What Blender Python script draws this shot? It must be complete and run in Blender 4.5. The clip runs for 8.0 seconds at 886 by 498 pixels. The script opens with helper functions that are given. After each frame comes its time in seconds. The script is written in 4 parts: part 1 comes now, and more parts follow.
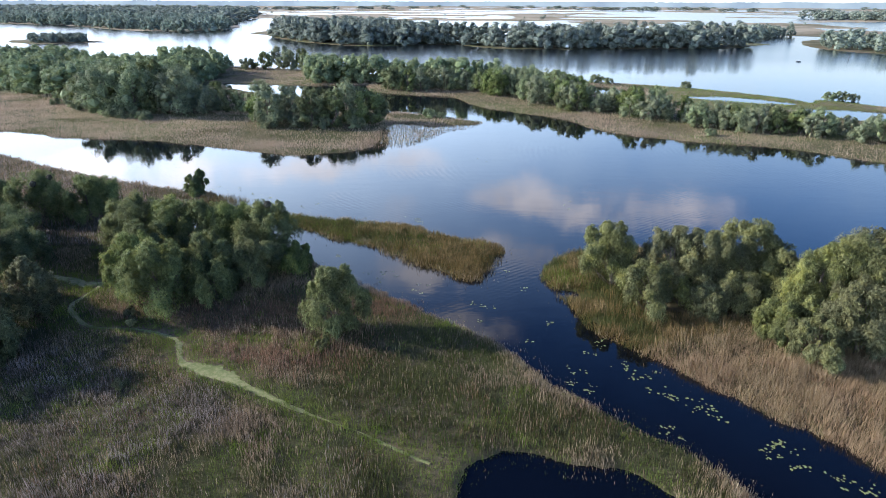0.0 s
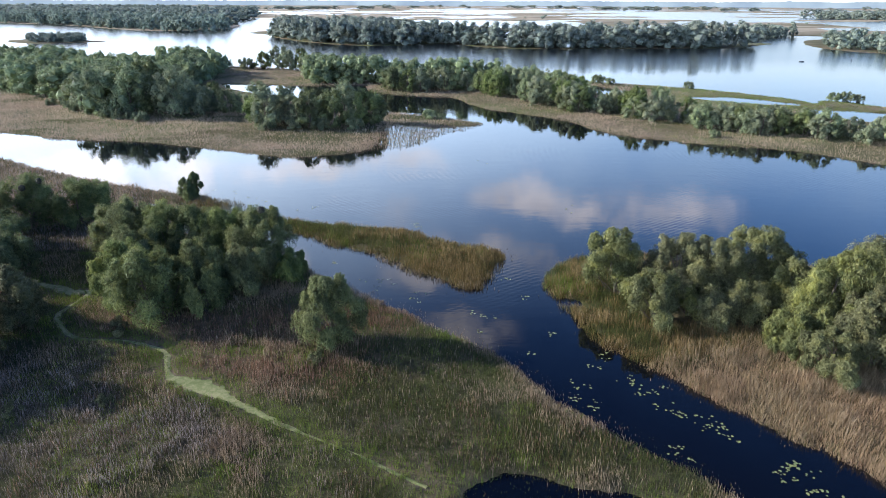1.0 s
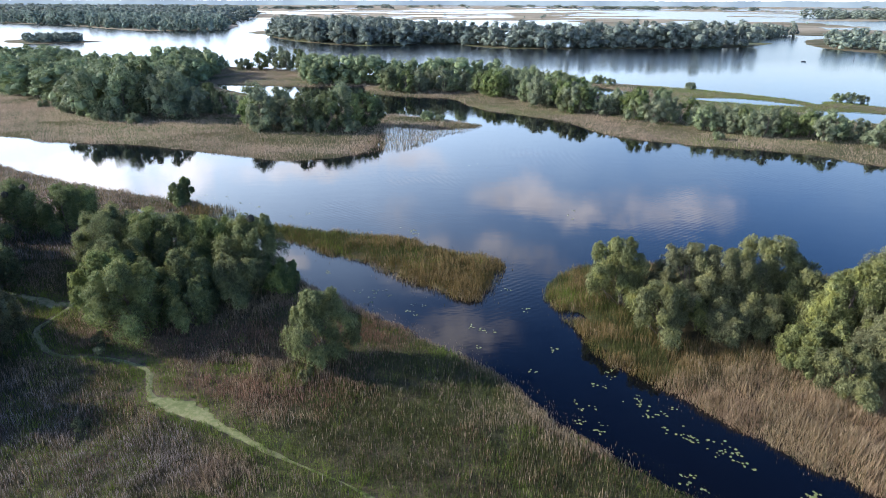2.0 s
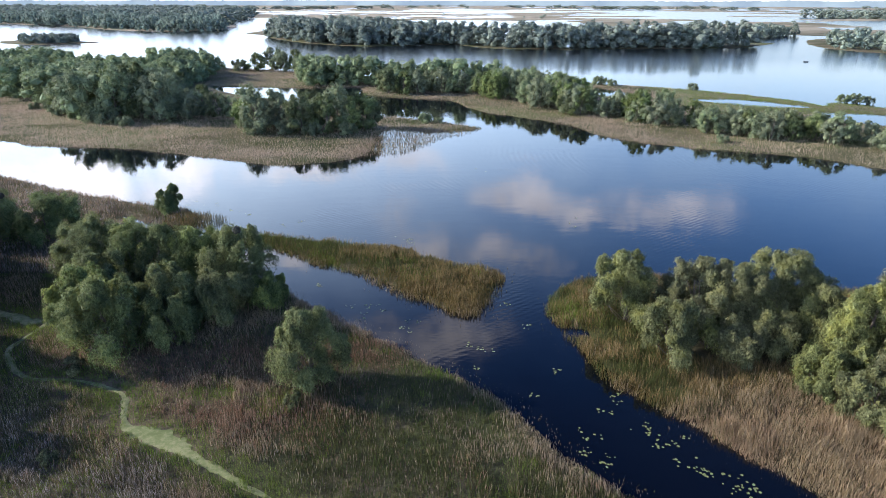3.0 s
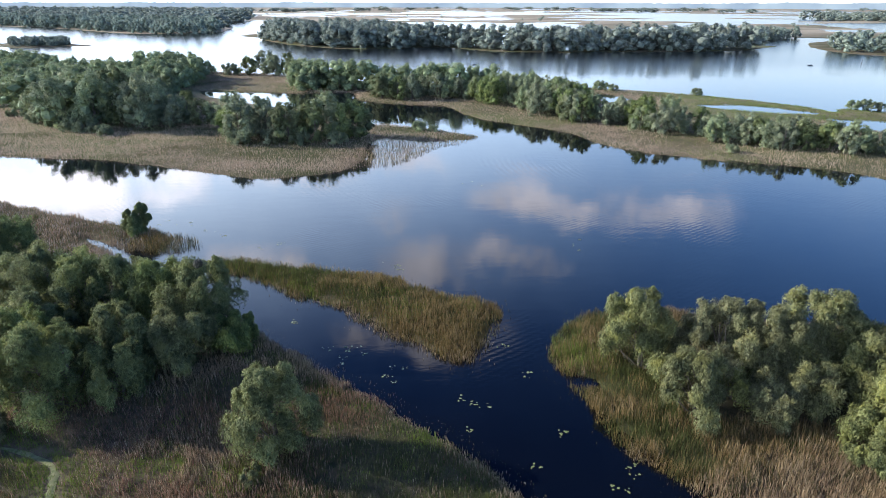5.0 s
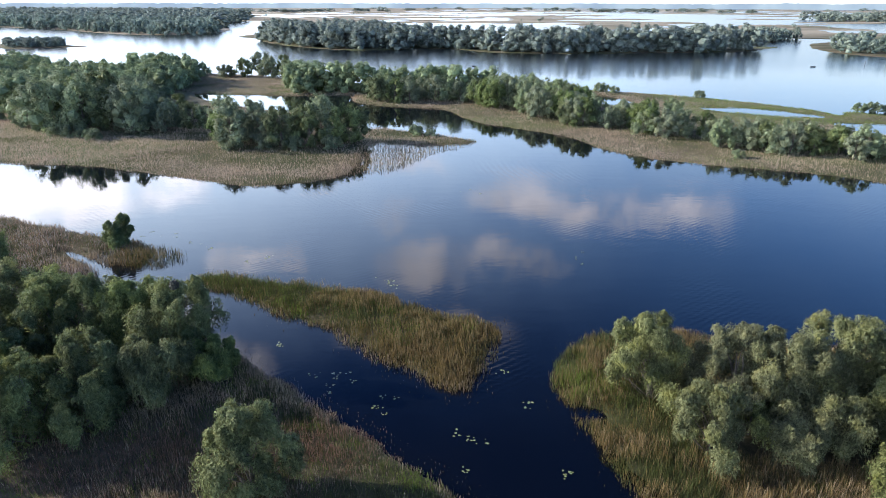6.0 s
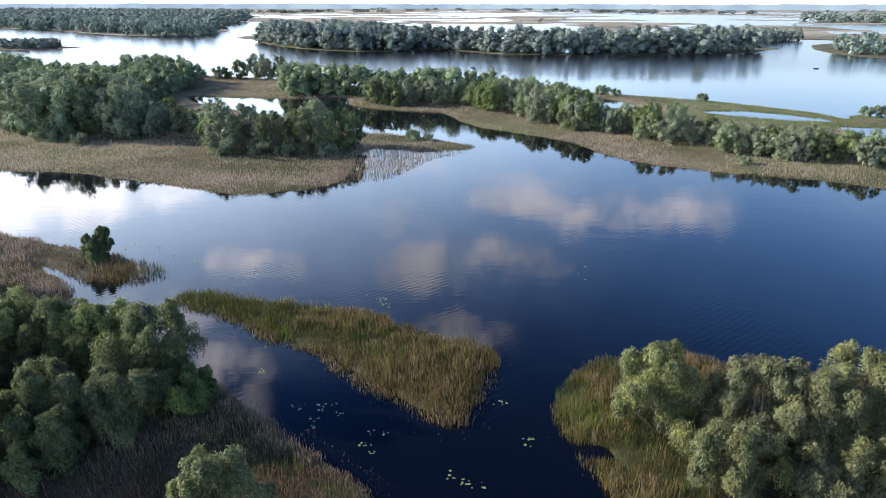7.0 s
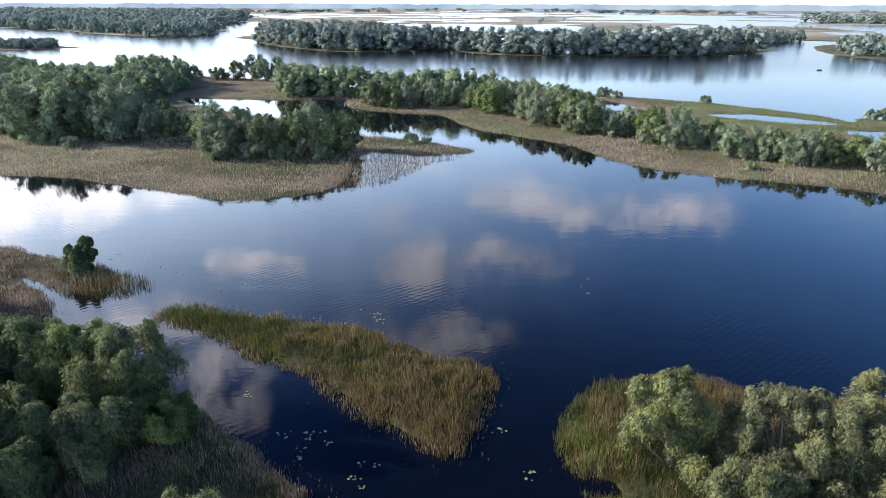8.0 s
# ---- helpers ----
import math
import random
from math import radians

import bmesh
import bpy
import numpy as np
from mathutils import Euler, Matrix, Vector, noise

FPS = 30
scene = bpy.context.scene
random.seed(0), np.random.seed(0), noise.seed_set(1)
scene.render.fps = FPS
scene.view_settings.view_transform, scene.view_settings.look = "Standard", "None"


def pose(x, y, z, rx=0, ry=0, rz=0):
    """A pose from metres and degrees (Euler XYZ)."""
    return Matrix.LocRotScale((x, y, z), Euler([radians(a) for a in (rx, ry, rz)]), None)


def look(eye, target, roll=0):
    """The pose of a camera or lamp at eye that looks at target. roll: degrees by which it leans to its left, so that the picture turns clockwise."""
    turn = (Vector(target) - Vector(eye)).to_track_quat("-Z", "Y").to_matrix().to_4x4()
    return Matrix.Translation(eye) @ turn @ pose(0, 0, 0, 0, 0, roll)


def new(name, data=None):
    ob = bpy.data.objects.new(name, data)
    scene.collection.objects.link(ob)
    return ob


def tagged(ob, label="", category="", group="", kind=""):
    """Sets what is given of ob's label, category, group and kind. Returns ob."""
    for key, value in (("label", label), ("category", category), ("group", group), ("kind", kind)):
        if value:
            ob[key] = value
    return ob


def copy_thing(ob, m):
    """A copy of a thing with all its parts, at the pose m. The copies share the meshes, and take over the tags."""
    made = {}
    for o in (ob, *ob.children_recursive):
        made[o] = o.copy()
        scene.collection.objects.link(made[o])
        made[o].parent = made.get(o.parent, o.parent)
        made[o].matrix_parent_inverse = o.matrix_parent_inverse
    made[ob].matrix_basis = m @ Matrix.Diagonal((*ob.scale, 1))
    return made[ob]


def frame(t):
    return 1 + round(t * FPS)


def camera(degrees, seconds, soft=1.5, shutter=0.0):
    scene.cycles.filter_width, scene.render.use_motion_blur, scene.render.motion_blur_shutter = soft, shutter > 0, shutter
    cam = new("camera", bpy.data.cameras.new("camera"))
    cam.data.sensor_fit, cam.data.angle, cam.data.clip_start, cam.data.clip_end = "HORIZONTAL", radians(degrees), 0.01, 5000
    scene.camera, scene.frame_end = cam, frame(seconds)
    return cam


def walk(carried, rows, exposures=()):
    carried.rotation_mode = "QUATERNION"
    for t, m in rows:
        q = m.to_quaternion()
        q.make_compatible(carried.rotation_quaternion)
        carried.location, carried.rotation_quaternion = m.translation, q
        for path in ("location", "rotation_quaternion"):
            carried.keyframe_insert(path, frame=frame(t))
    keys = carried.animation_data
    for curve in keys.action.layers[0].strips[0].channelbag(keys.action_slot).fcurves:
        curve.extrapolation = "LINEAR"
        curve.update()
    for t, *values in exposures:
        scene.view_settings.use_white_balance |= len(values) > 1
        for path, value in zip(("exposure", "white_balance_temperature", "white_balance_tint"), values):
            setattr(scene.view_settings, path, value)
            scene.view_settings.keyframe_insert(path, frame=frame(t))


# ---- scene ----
cam = camera(72.0, 8.0, soft=0.8)
PATH = [
    (0, (-0.671, -0.12, 42.407), (-0.656, 1.732, 41.651), 0.2),
    (0.5, (-0.579, 1.322, 42.41), (-0.565, 3.173, 41.653), 0.2),
    (1, (-0.378, 3.117, 42.364), (-0.365, 4.968, 41.607), 0.2),
    (1.5, (-0.213, 5.1, 42.364), (-0.199, 6.951, 41.606), 0.2),
    (3, (0.539, 12.248, 42.313), (0.554, 14.1, 41.555), 0.1),
    (3.5, (0.918, 14.911, 42.306), (0.934, 16.763, 41.55), 0.1),
    (4, (1.176, 17.695, 42.274), (1.193, 19.548, 41.52), 0.1),
    (4.5, (1.474, 20.582, 42.332), (1.493, 22.435, 41.579), 0.1),
    (6, (2.441, 29.309, 42.562), (2.463, 31.163, 41.811), 0.1),
    (6.5, (2.79, 32.276, 42.63), (2.813, 34.13, 41.88), 0.1),
    (7, (3.214, 35.231, 42.774), (3.237, 37.085, 42.025), 0.1),
    (7.5, (3.52, 38.026, 42.968), (3.543, 39.88, 42.219), 0.2),
    (8, (3.717, 39.877, 42.978), (3.74, 41.731, 42.229), 0.2),
]
walk(cam, [(t, look(eye, target, roll)) for t, eye, target, roll in PATH])

# ---- light ----
SUN_AZIMUTH, SUN_HEIGHT = -78.0, 21.0      # degrees right of the way ahead, degrees up
to_sun = Vector((math.sin(radians(SUN_AZIMUTH)) * math.cos(radians(SUN_HEIGHT)),
                 math.cos(radians(SUN_AZIMUTH)) * math.cos(radians(SUN_HEIGHT)), math.sin(radians(SUN_HEIGHT))))
sun = new("sun", bpy.data.lights.new("sun", "SUN"))
sun.data.energy, sun.data.angle, sun.data.color = 5.0, radians(0.6), (1.0, 0.95, 0.88)
sun.matrix_world = look(to_sun * 100, (0, 0, 0))
SKY_STRENGTH = 0.107
scene.view_settings.exposure = 1.12


class Nodes:
    """A short way to write node trees."""

    def __init__(self, tree):
        self.tree = tree
        tree.nodes.clear()

    def add(self, kind, sets=(), **links):
        node = self.tree.nodes.new(kind)
        for key, value in dict(sets).items():
            setattr(node, key, value)
        for key, value in links.items():
            self.put(node, key, value)
        return node

    def put(self, node, key, value):
        key = key.replace("_", " ")
        slot = node.inputs[int(key[1:])] if key[0] == "i" and key[1:].isdigit() else node.inputs[key]
        if isinstance(value, bpy.types.NodeSocket):
            self.tree.links.new(value, slot)
        else:
            slot.default_value = value

    def math(self, op, a, b=0.0, c=0.0, clamp=False):
        return self.add("ShaderNodeMath", {"operation": op, "use_clamp": clamp}, i0=a, i1=b, i2=c).outputs[0]

    def mix(self, fac, a, b, blend="MIX"):
        node = self.add("ShaderNodeMix", {"data_type": "RGBA", "blend_type": blend}, i0=fac, i6=a, i7=b)
        return node.outputs[2]

    def noise(self, vector, scale, detail=3.0, rough=0.55, out=0):
        return self.add("ShaderNodeTexNoise", Vector=vector, Scale=scale, Detail=detail, Roughness=rough).outputs[out]

    def ramp(self, fac, low, high, a=0.0, b=1.0):
        return self.add("ShaderNodeMapRange", {"interpolation_type": "SMOOTHSTEP"}, i0=fac, i1=low, i2=high, i3=a, i4=b).outputs[0]


# cumulus that the water mirrors: azimuth, height, half-width and half-height in degrees
CLOUDS = [
    (-18.9, 22.1, 2.6, 1.1), (-14.7, 22.6, 1.6, 0.9), (-4.5, 18.9, 2.4, 1.2), (-1.8, 23.5, 4.0, 2.1), (0.2, 24.8, 2.4, 1.6),
    (8.7, 17.2, 4.3, 1.5), (21.8, 16.9, 4.9, 1.6), (16.8, 18.0, 6.0, 1.3), (7.4, 22.8, 4.5, 1.5), (2.0, 30.6, 4.9, 1.8),
    (-6.7, 29.7, 3.4, 1.5), (-21.8, 31.0, 3.6, 2.2), (-29.1, 26.1, 6.3, 1.8), (-22.4, 34.3, 3.6, 2.2), (-33.0, 14.4, 8.7, 2.4),
    (-46.0, 18.0, 9.0, 5.0), (-24.2, 14.4, 6.5, 1.3), (-9.0, 14.2, 8.0, 1.0),
]
world = bpy.data.worlds.new("sky")
scene.world = world
world.use_nodes = True
n = Nodes(world.node_tree)
way = n.add("ShaderNodeTexCoord").outputs["Generated"]
sky = n.add("ShaderNodeTexSky", {"sky_type": "NISHITA", "sun_disc": False, "sun_elevation": radians(SUN_HEIGHT),
                                 "sun_rotation": radians(SUN_AZIMUTH % 360), "altitude": 100.0, "air_density": 1.0,
                                 "dust_density": 0.6, "ozone_density": 2.5}).outputs[0]
wisp = n.noise(way, 9.0, 6.0, 0.6, 1)
warped = n.add("ShaderNodeMix", {"data_type": "VECTOR"}, i0=0.09, i4=way, i5=wisp).outputs[1]
xyz = n.add("ShaderNodeSeparateXYZ", Vector=warped).outputs
az = n.math("MULTIPLY", n.math("ARCTAN2", n.math("SUBTRACT", xyz[0], 0.045), n.math("SUBTRACT", xyz[1], 0.045)), 57.2958)
el = n.math("MULTIPLY", n.math("ARCSINE", n.math("DIVIDE", n.math("SUBTRACT", xyz[2], 0.045), 0.91)), 57.2958)
cover = 0.0
for a, e, wa, we in CLOUDS:
    dx = n.math("DIVIDE", n.math("SUBTRACT", az, a), wa)
    dy = n.math("DIVIDE", n.math("SUBTRACT", el, e), we)
    d2 = n.math("ADD", n.math("MULTIPLY", dx, dx), n.math("MULTIPLY", dy, dy))
    cover = n.math("MAXIMUM", cover, n.ramp(d2, 0.0, 2.2, 1.0, 0.0))
# loose cloud elsewhere in the sky, outside the mirrored part
high = n.math("MULTIPLY", n.ramp(n.noise(way, 3.2, 6.0), 0.55, 0.75), n.math("MULTIPLY", n.ramp(el, 38.0, 46.0), n.ramp(xyz[1], 0.3, -0.2)))
puffs = n.math("MULTIPLY", cover, n.ramp(n.noise(way, 14.0, 7.0, 0.65), 0.31, 0.62))
cloud = n.math("MAXIMUM", puffs, n.math("MULTIPLY", high, 0.6))
lit = n.ramp(n.noise(way, 11.0, 4.0), 0.3, 0.7, 0.75, 1.1)
sunward = n.ramp(az, -30.0, -8.0, 2.3, 1.0)
white = n.mix(1.0, n.mix(lit, (0.0, 0.0, 0.0, 1), (13.0, 12.2, 12.8, 1)), n.add("ShaderNodeCombineXYZ", X=sunward, Y=sunward, Z=sunward).outputs[0], "MULTIPLY")
sky = n.mix(n.ramp(el, 2.0, 20.0), sky, n.mix(1.0, sky, (0.60, 1.10, 1.84, 1), "MULTIPLY"))
sky = n.mix(n.ramp(el, 22.0, 42.0), sky, n.mix(1.0, sky, (0.235, 0.262, 0.38, 1), "MULTIPLY"))
# thin bright veil low over the horizon
veil = n.math("MULTIPLY", n.ramp(el, 8.0, 31.0, 1.0, 0.0), 0.92)
toward = n.math("MULTIPLY", n.ramp(xyz[0], 0.6, -0.2, 0.45, 1.0), n.ramp(xyz[1], -0.35, 0.15, 0.4, 1.0))
pale = n.mix(n.ramp(el, 2.0, 10.0), (8.2, 9.2, 10.8, 1), n.mix(n.ramp(el, 11.0, 20.0), (6.4, 9.0, 12.8, 1), (3.5, 6.0, 10.2, 1)))
colour = n.mix(n.math("MULTIPLY", veil, toward), sky, pale)
glow = n.math("MULTIPLY", n.ramp(az, -46.0, 28.0, 1.0, 0.0), n.ramp(el, 13.0, 35.0, 0.95, 0.0))
colour = n.mix(glow, colour, (13.8, 17.0, 21.5, 1))
colour = n.mix(n.math("MULTIPLY", cloud, 0.72), colour, white)
back = n.add("ShaderNodeBackground", Color=colour, Strength=SKY_STRENGTH).outputs[0]
n.add("ShaderNodeOutputWorld", Surface=back)


# ---- materials ----
def material(name):
    m = bpy.data.materials.new(name)
    m.use_nodes = True
    return m, Nodes(m.node_tree)


def finish(n, shader):
    n.add("ShaderNodeOutputMaterial", Surface=shader)


def make_water():
    m, n = material("river water")
    at = n.add("ShaderNodeTexCoord").outputs["Object"]
    small = n.noise(n.add("ShaderNodeMapping", Vector=at, Rotation=(0, 0, 0.6), Scale=(1.0, 2.6, 1.0)).outputs[0], 0.9, 2.0)
    swell = n.noise(n.add("ShaderNodeMapping", Vector=at, Rotation=(0, 0, -0.5), Scale=(0.5, 1.6, 1.0)).outputs[0], 0.22, 2.0)
    rings = n.add("ShaderNodeTexWave", {"wave_type": "BANDS"}, Vector=n.add("ShaderNodeMapping", Vector=at, Rotation=(0, 0, 0.95)).outputs[0],
                  Scale=0.32, Distortion=3.0, Detail=2.0).outputs["Fac"]
    where = n.ramp(n.noise(at, 0.03, 3.0), 0.45, 0.7)
    h = n.math("ADD", n.math("MULTIPLY", small, n.math("MULTIPLY_ADD", where, 0.05, 0.012)), n.math("MULTIPLY", swell, 0.05))
    h = n.math("ADD", h, n.math("MULTIPLY", rings, n.math("MULTIPLY", where, 0.03)))
    bump = n.add("ShaderNodeBump", Strength=0.35, Distance=0.5, Height=h).outputs[0]
    tint = n.mix(n.ramp(n.noise(at, 0.05, 4.0), 0.3, 0.7), (0.0012, 0.0022, 0.0045, 1), (0.002, 0.003, 0.005, 1))
    s = n.add("ShaderNodeBsdfPrincipled", Base_Color=tint, Roughness=0.03, IOR=1.333, Normal=bump)
    n.put(s, "Roughness", n.ramp(n.add("ShaderNodeSeparateXYZ", Vector=at).outputs[1], 330.0, 520.0, 0.03, 0.17))
    finish(n, s.outputs[0])
    return m


def make_ground():
    m, n = material("marsh soil and litter")
    at = n.add("ShaderNodeTexCoord").outputs["Object"]
    broad = n.ramp(n.noise(at, 0.035, 5.0, 0.6), 0.4, 0.6)
    fine = n.noise(at, 1.1, 5.0, 0.7)
    c = n.mix(broad, (0.070, 0.072, 0.030, 1), (0.155, 0.118, 0.075, 1))
    c = n.mix(n.ramp(fine, 0.35, 0.7, 0.0, 0.75), c, (0.045, 0.042, 0.025, 1))
    c = n.mix(n.ramp(n.noise(at, 0.011, 4.0), 0.5, 0.62, 0.0, 0.5), c, (0.12, 0.135, 0.05, 1))
    plain = n.ramp(n.add("ShaderNodeSeparateXYZ", Vector=at).outputs[1], 820.0, 1000.0)
    straw = n.ramp(n.noise(n.add("ShaderNodeMapping", Vector=at, Scale=(0.4, 1.0, 1.0)).outputs[0], 0.012, 5.0, 0.65), 0.38, 0.56, 0.25, 0.9)
    c = n.mix(n.math("MULTIPLY", plain, straw), c, (0.30, 0.25, 0.18, 1))
    bump = n.add("ShaderNodeBump", Strength=0.6, Distance=0.25, Height=fine).outputs[0]
    s = n.add("ShaderNodeBsdfPrincipled", Base_Color=c, Roughness=0.95, Normal=bump)
    s.inputs["Specular IOR Level"].default_value = 0.15
    finish(n, s.outputs[0])
    return m


def make_blade(name, low, high, tip, patch, tip_from=1.2, tip_to=2.1):
    """Stems that change from foot to plume, patch by patch and stem by stem."""
    m, n = material(name)
    at = n.add("ShaderNodeTexCoord").outputs["Object"]
    one = n.add("ShaderNodeNewGeometry").outputs["Random Per Island"]
    z = n.add("ShaderNodeSeparateXYZ", Vector=at).outputs[2]
    c = n.mix(one, (*low, 1), (*high, 1))
    c = n.mix(n.ramp(n.noise(at, 0.12, 4.0, 0.6), 0.42, 0.62, 0.0, 0.7), c, (*patch, 1))
    ripe = n.math("MULTIPLY", n.ramp(z, tip_from, tip_to), n.ramp(n.noise(at, 0.5, 3.0), 0.35, 0.6, 0.35, 0.95))
    c = n.mix(ripe, c, (*tip, 1))
    c = n.mix(n.math("MULTIPLY", n.ramp(one, 0.75, 1.0), 0.3), c, (*[v * 1.25 for v in tip], 1))
    d = n.add("ShaderNodeBsdfPrincipled", Base_Color=c, Roughness=0.7)
    d.inputs["Specular IOR Level"].default_value = 0.2
    t = n.add("ShaderNodeBsdfTranslucent", Color=c).outputs[0]
    finish(n, n.add("ShaderNodeMixShader", i0=0.3, i1=d.outputs[0], i2=t).outputs[0])
    return m


def make_leaf(name, dark, light, yellow):
    m, n = material(name)
    at = n.add("ShaderNodeTexCoord").outputs["Object"]
    one = n.add("ShaderNodeNewGeometry").outputs["Random Per Island"]
    tree = n.add("ShaderNodeObjectInfo").outputs["Random"]
    c = n.mix(one, (*dark, 1), (*light, 1))
    c = n.mix(n.ramp(n.noise(at, 0.45, 2.0), 0.45, 0.7, 0.0, 0.55), c, (*yellow, 1))
    grove = n.ramp(n.noise(at, 0.09, 2.0), 0.35, 0.65, 0.72, 1.2)
    c = n.mix(1.0, c, n.add("ShaderNodeCombineXYZ", X=grove, Y=grove, Z=grove).outputs[0], "MULTIPLY")
    hsv = n.add("ShaderNodeHueSaturation", Hue=n.math("MULTIPLY_ADD", tree, 0.02, 0.492), Saturation=n.math("MULTIPLY_ADD", tree, 0.25, 0.85),
                Value=n.math("MULTIPLY_ADD", tree, 0.22, 0.9), Color=c).outputs[0]
    d = n.add("ShaderNodeBsdfPrincipled", Base_Color=hsv, Roughness=0.65)
    d.inputs["Specular IOR Level"].default_value = 0.12
    t = n.add("ShaderNodeBsdfTranslucent", Color=hsv).outputs[0]
    finish(n, n.add("ShaderNodeMixShader", i0=0.3, i1=d.outputs[0], i2=t).outputs[0])
    return m


def make_plain(name, a, b, scale, rough=0.8, relief=0.3, metal=0.0):
    m, n = material(name)
    at = n.add("ShaderNodeTexCoord").outputs["Object"]
    f = n.noise(at, scale, 5.0, 0.65)
    g = n.noise(at, scale * 0.15, 3.0)
    c = n.mix(n.ramp(n.math("ADD", n.math("MULTIPLY", f, 0.6), n.math("MULTIPLY", g, 0.4)), 0.35, 0.65), (*a, 1), (*b, 1))
    bump = n.add("ShaderNodeBump", Strength=relief, Distance=0.05, Height=f).outputs[0]
    s = n.add("ShaderNodeBsdfPrincipled", Base_Color=c, Roughness=rough, Metallic=metal, Normal=bump)
    finish(n, s.outputs[0])
    return m


WATER, GROUND = make_water(), make_ground()
GREEN_REED = make_blade("green reed", (0.045, 0.055, 0.016), (0.092, 0.102, 0.032), (0.150, 0.125, 0.062), (0.058, 0.078, 0.020))
DRY_REED = make_blade("dry reed", (0.17, 0.13, 0.082), (0.31, 0.245, 0.155), (0.42, 0.34, 0.255), (0.22, 0.16, 0.12))
STRAW_REED = make_blade("straw reed", (0.19, 0.135, 0.08), (0.35, 0.27, 0.165), (0.40, 0.315, 0.21), (0.26, 0.175, 0.11))
PLUME_REED = make_blade("plumed reed", (0.088, 0.076, 0.054), (0.155, 0.13, 0.10), (0.30, 0.255, 0.235), (0.125, 0.102, 0.08), 0.55, 1.15)
RUSSET_REED = make_blade("russet reed", (0.125, 0.072, 0.045), (0.215, 0.125, 0.085), (0.27, 0.175, 0.125), (0.16, 0.09, 0.06), 0.6, 1.2)
RUSTY_REED = make_blade("rusty reed", (0.095, 0.067, 0.022), (0.165, 0.114, 0.040), (0.215, 0.155, 0.074), (0.11, 0.09, 0.024), 0.5, 1.1)
PALE_REED = make_blade("pale reed", (0.28, 0.21, 0.145), (0.37, 0.285, 0.20), (0.41, 0.33, 0.25), (0.30, 0.215, 0.165), 0.3, 0.9)
SEDGE = make_blade("bright sedge", (0.10, 0.14, 0.022), (0.17, 0.215, 0.04), (0.20, 0.22, 0.06), (0.085, 0.13, 0.022))
WILLOW = make_leaf("willow leaf", (0.068, 0.078, 0.032), (0.215, 0.22, 0.105), (0.275, 0.262, 0.082))
GREEN_WILLOW = make_leaf("green willow leaf", (0.072, 0.094, 0.034), (0.21, 0.24, 0.095), (0.29, 0.295, 0.088))
DARK_LEAF = make_leaf("alder leaf", (0.07, 0.094, 0.036), (0.18, 0.21, 0.09), (0.23, 0.245, 0.088))
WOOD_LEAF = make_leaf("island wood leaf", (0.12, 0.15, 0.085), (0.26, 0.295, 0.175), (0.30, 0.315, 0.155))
# haze of the distance is put into this pale blue-grey leaf colour
FAR_HAZE_LEAF = make_leaf("far leaf paled by haze", (0.16, 0.20, 0.165), (0.265, 0.31, 0.25), (0.265, 0.305, 0.225))
BARK = make_plain("grey bark", (0.07, 0.055, 0.04), (0.16, 0.13, 0.10), 6.0, 0.9, 0.6)
PAD = make_plain("lily leaf", (0.095, 0.12, 0.035), (0.21, 0.225, 0.085), 3.0, 0.5, 0.1)
DUCKWEED = make_plain("duckweed", (0.085, 0.11, 0.026), (0.20, 0.20, 0.088), 1.6, 0.9, 0.6)
NEST = make_plain("mistletoe twigs", (0.012, 0.012, 0.008), (0.035, 0.032, 0.018), 5.0, 0.9, 0.4)
HULL = make_plain("boat paint", (0.06, 0.07, 0.08), (0.14, 0.14, 0.15), 2.0, 0.5, 0.1)


# ---- helpers for meshes ----
def soup(name, verts, sides, mat, parent=None):
    """One mesh of loose faces with so many sides, their corners in order."""
    verts = np.asarray(verts, dtype=np.float32).reshape(-1, 3)
    count = len(verts) // sides
    me = bpy.data.meshes.new(name)
    me.vertices.add(count * sides)
    me.vertices.foreach_set("co", verts.ravel())
    me.loops.add(count * sides)
    me.loops.foreach_set("vertex_index", np.arange(count * sides, dtype=np.int32))
    me.polygons.add(count)
    me.polygons.foreach_set("loop_start", np.arange(0, count * sides, sides, dtype=np.int32))
    me.update(calc_edges=True)
    me.materials.append(mat)
    ob = new(name, me)
    ob.parent = parent
    return ob


def sheet(name, verts, faces, mat, parent=None, smooth=True):
    """One mesh of joined four-sided faces."""
    verts, faces = np.asarray(verts, dtype=np.float32), np.asarray(faces, dtype=np.int32)
    me = bpy.data.meshes.new(name)
    me.vertices.add(len(verts))
    me.vertices.foreach_set("co", verts.ravel())
    me.loops.add(faces.size)
    me.loops.foreach_set("vertex_index", faces.ravel())
    me.polygons.add(len(faces))
    me.polygons.foreach_set("loop_start", np.arange(0, faces.size, faces.shape[1], dtype=np.int32))
    me.update(calc_edges=True)
    me.polygons.foreach_set("use_smooth", np.full(len(faces), smooth))
    me.materials.append(mat)
    ob = new(name, me)
    ob.parent = parent
    return ob


def part(name, bm, mat, parent, label=""):
    me = bpy.data.meshes.new(name)
    bm.to_mesh(me)
    bm.free()
    me.materials.append(mat)
    ob = new(name, me)
    ob.parent = parent
    return tagged(ob, label)


GRID = np.random.RandomState(7).rand(256, 256)


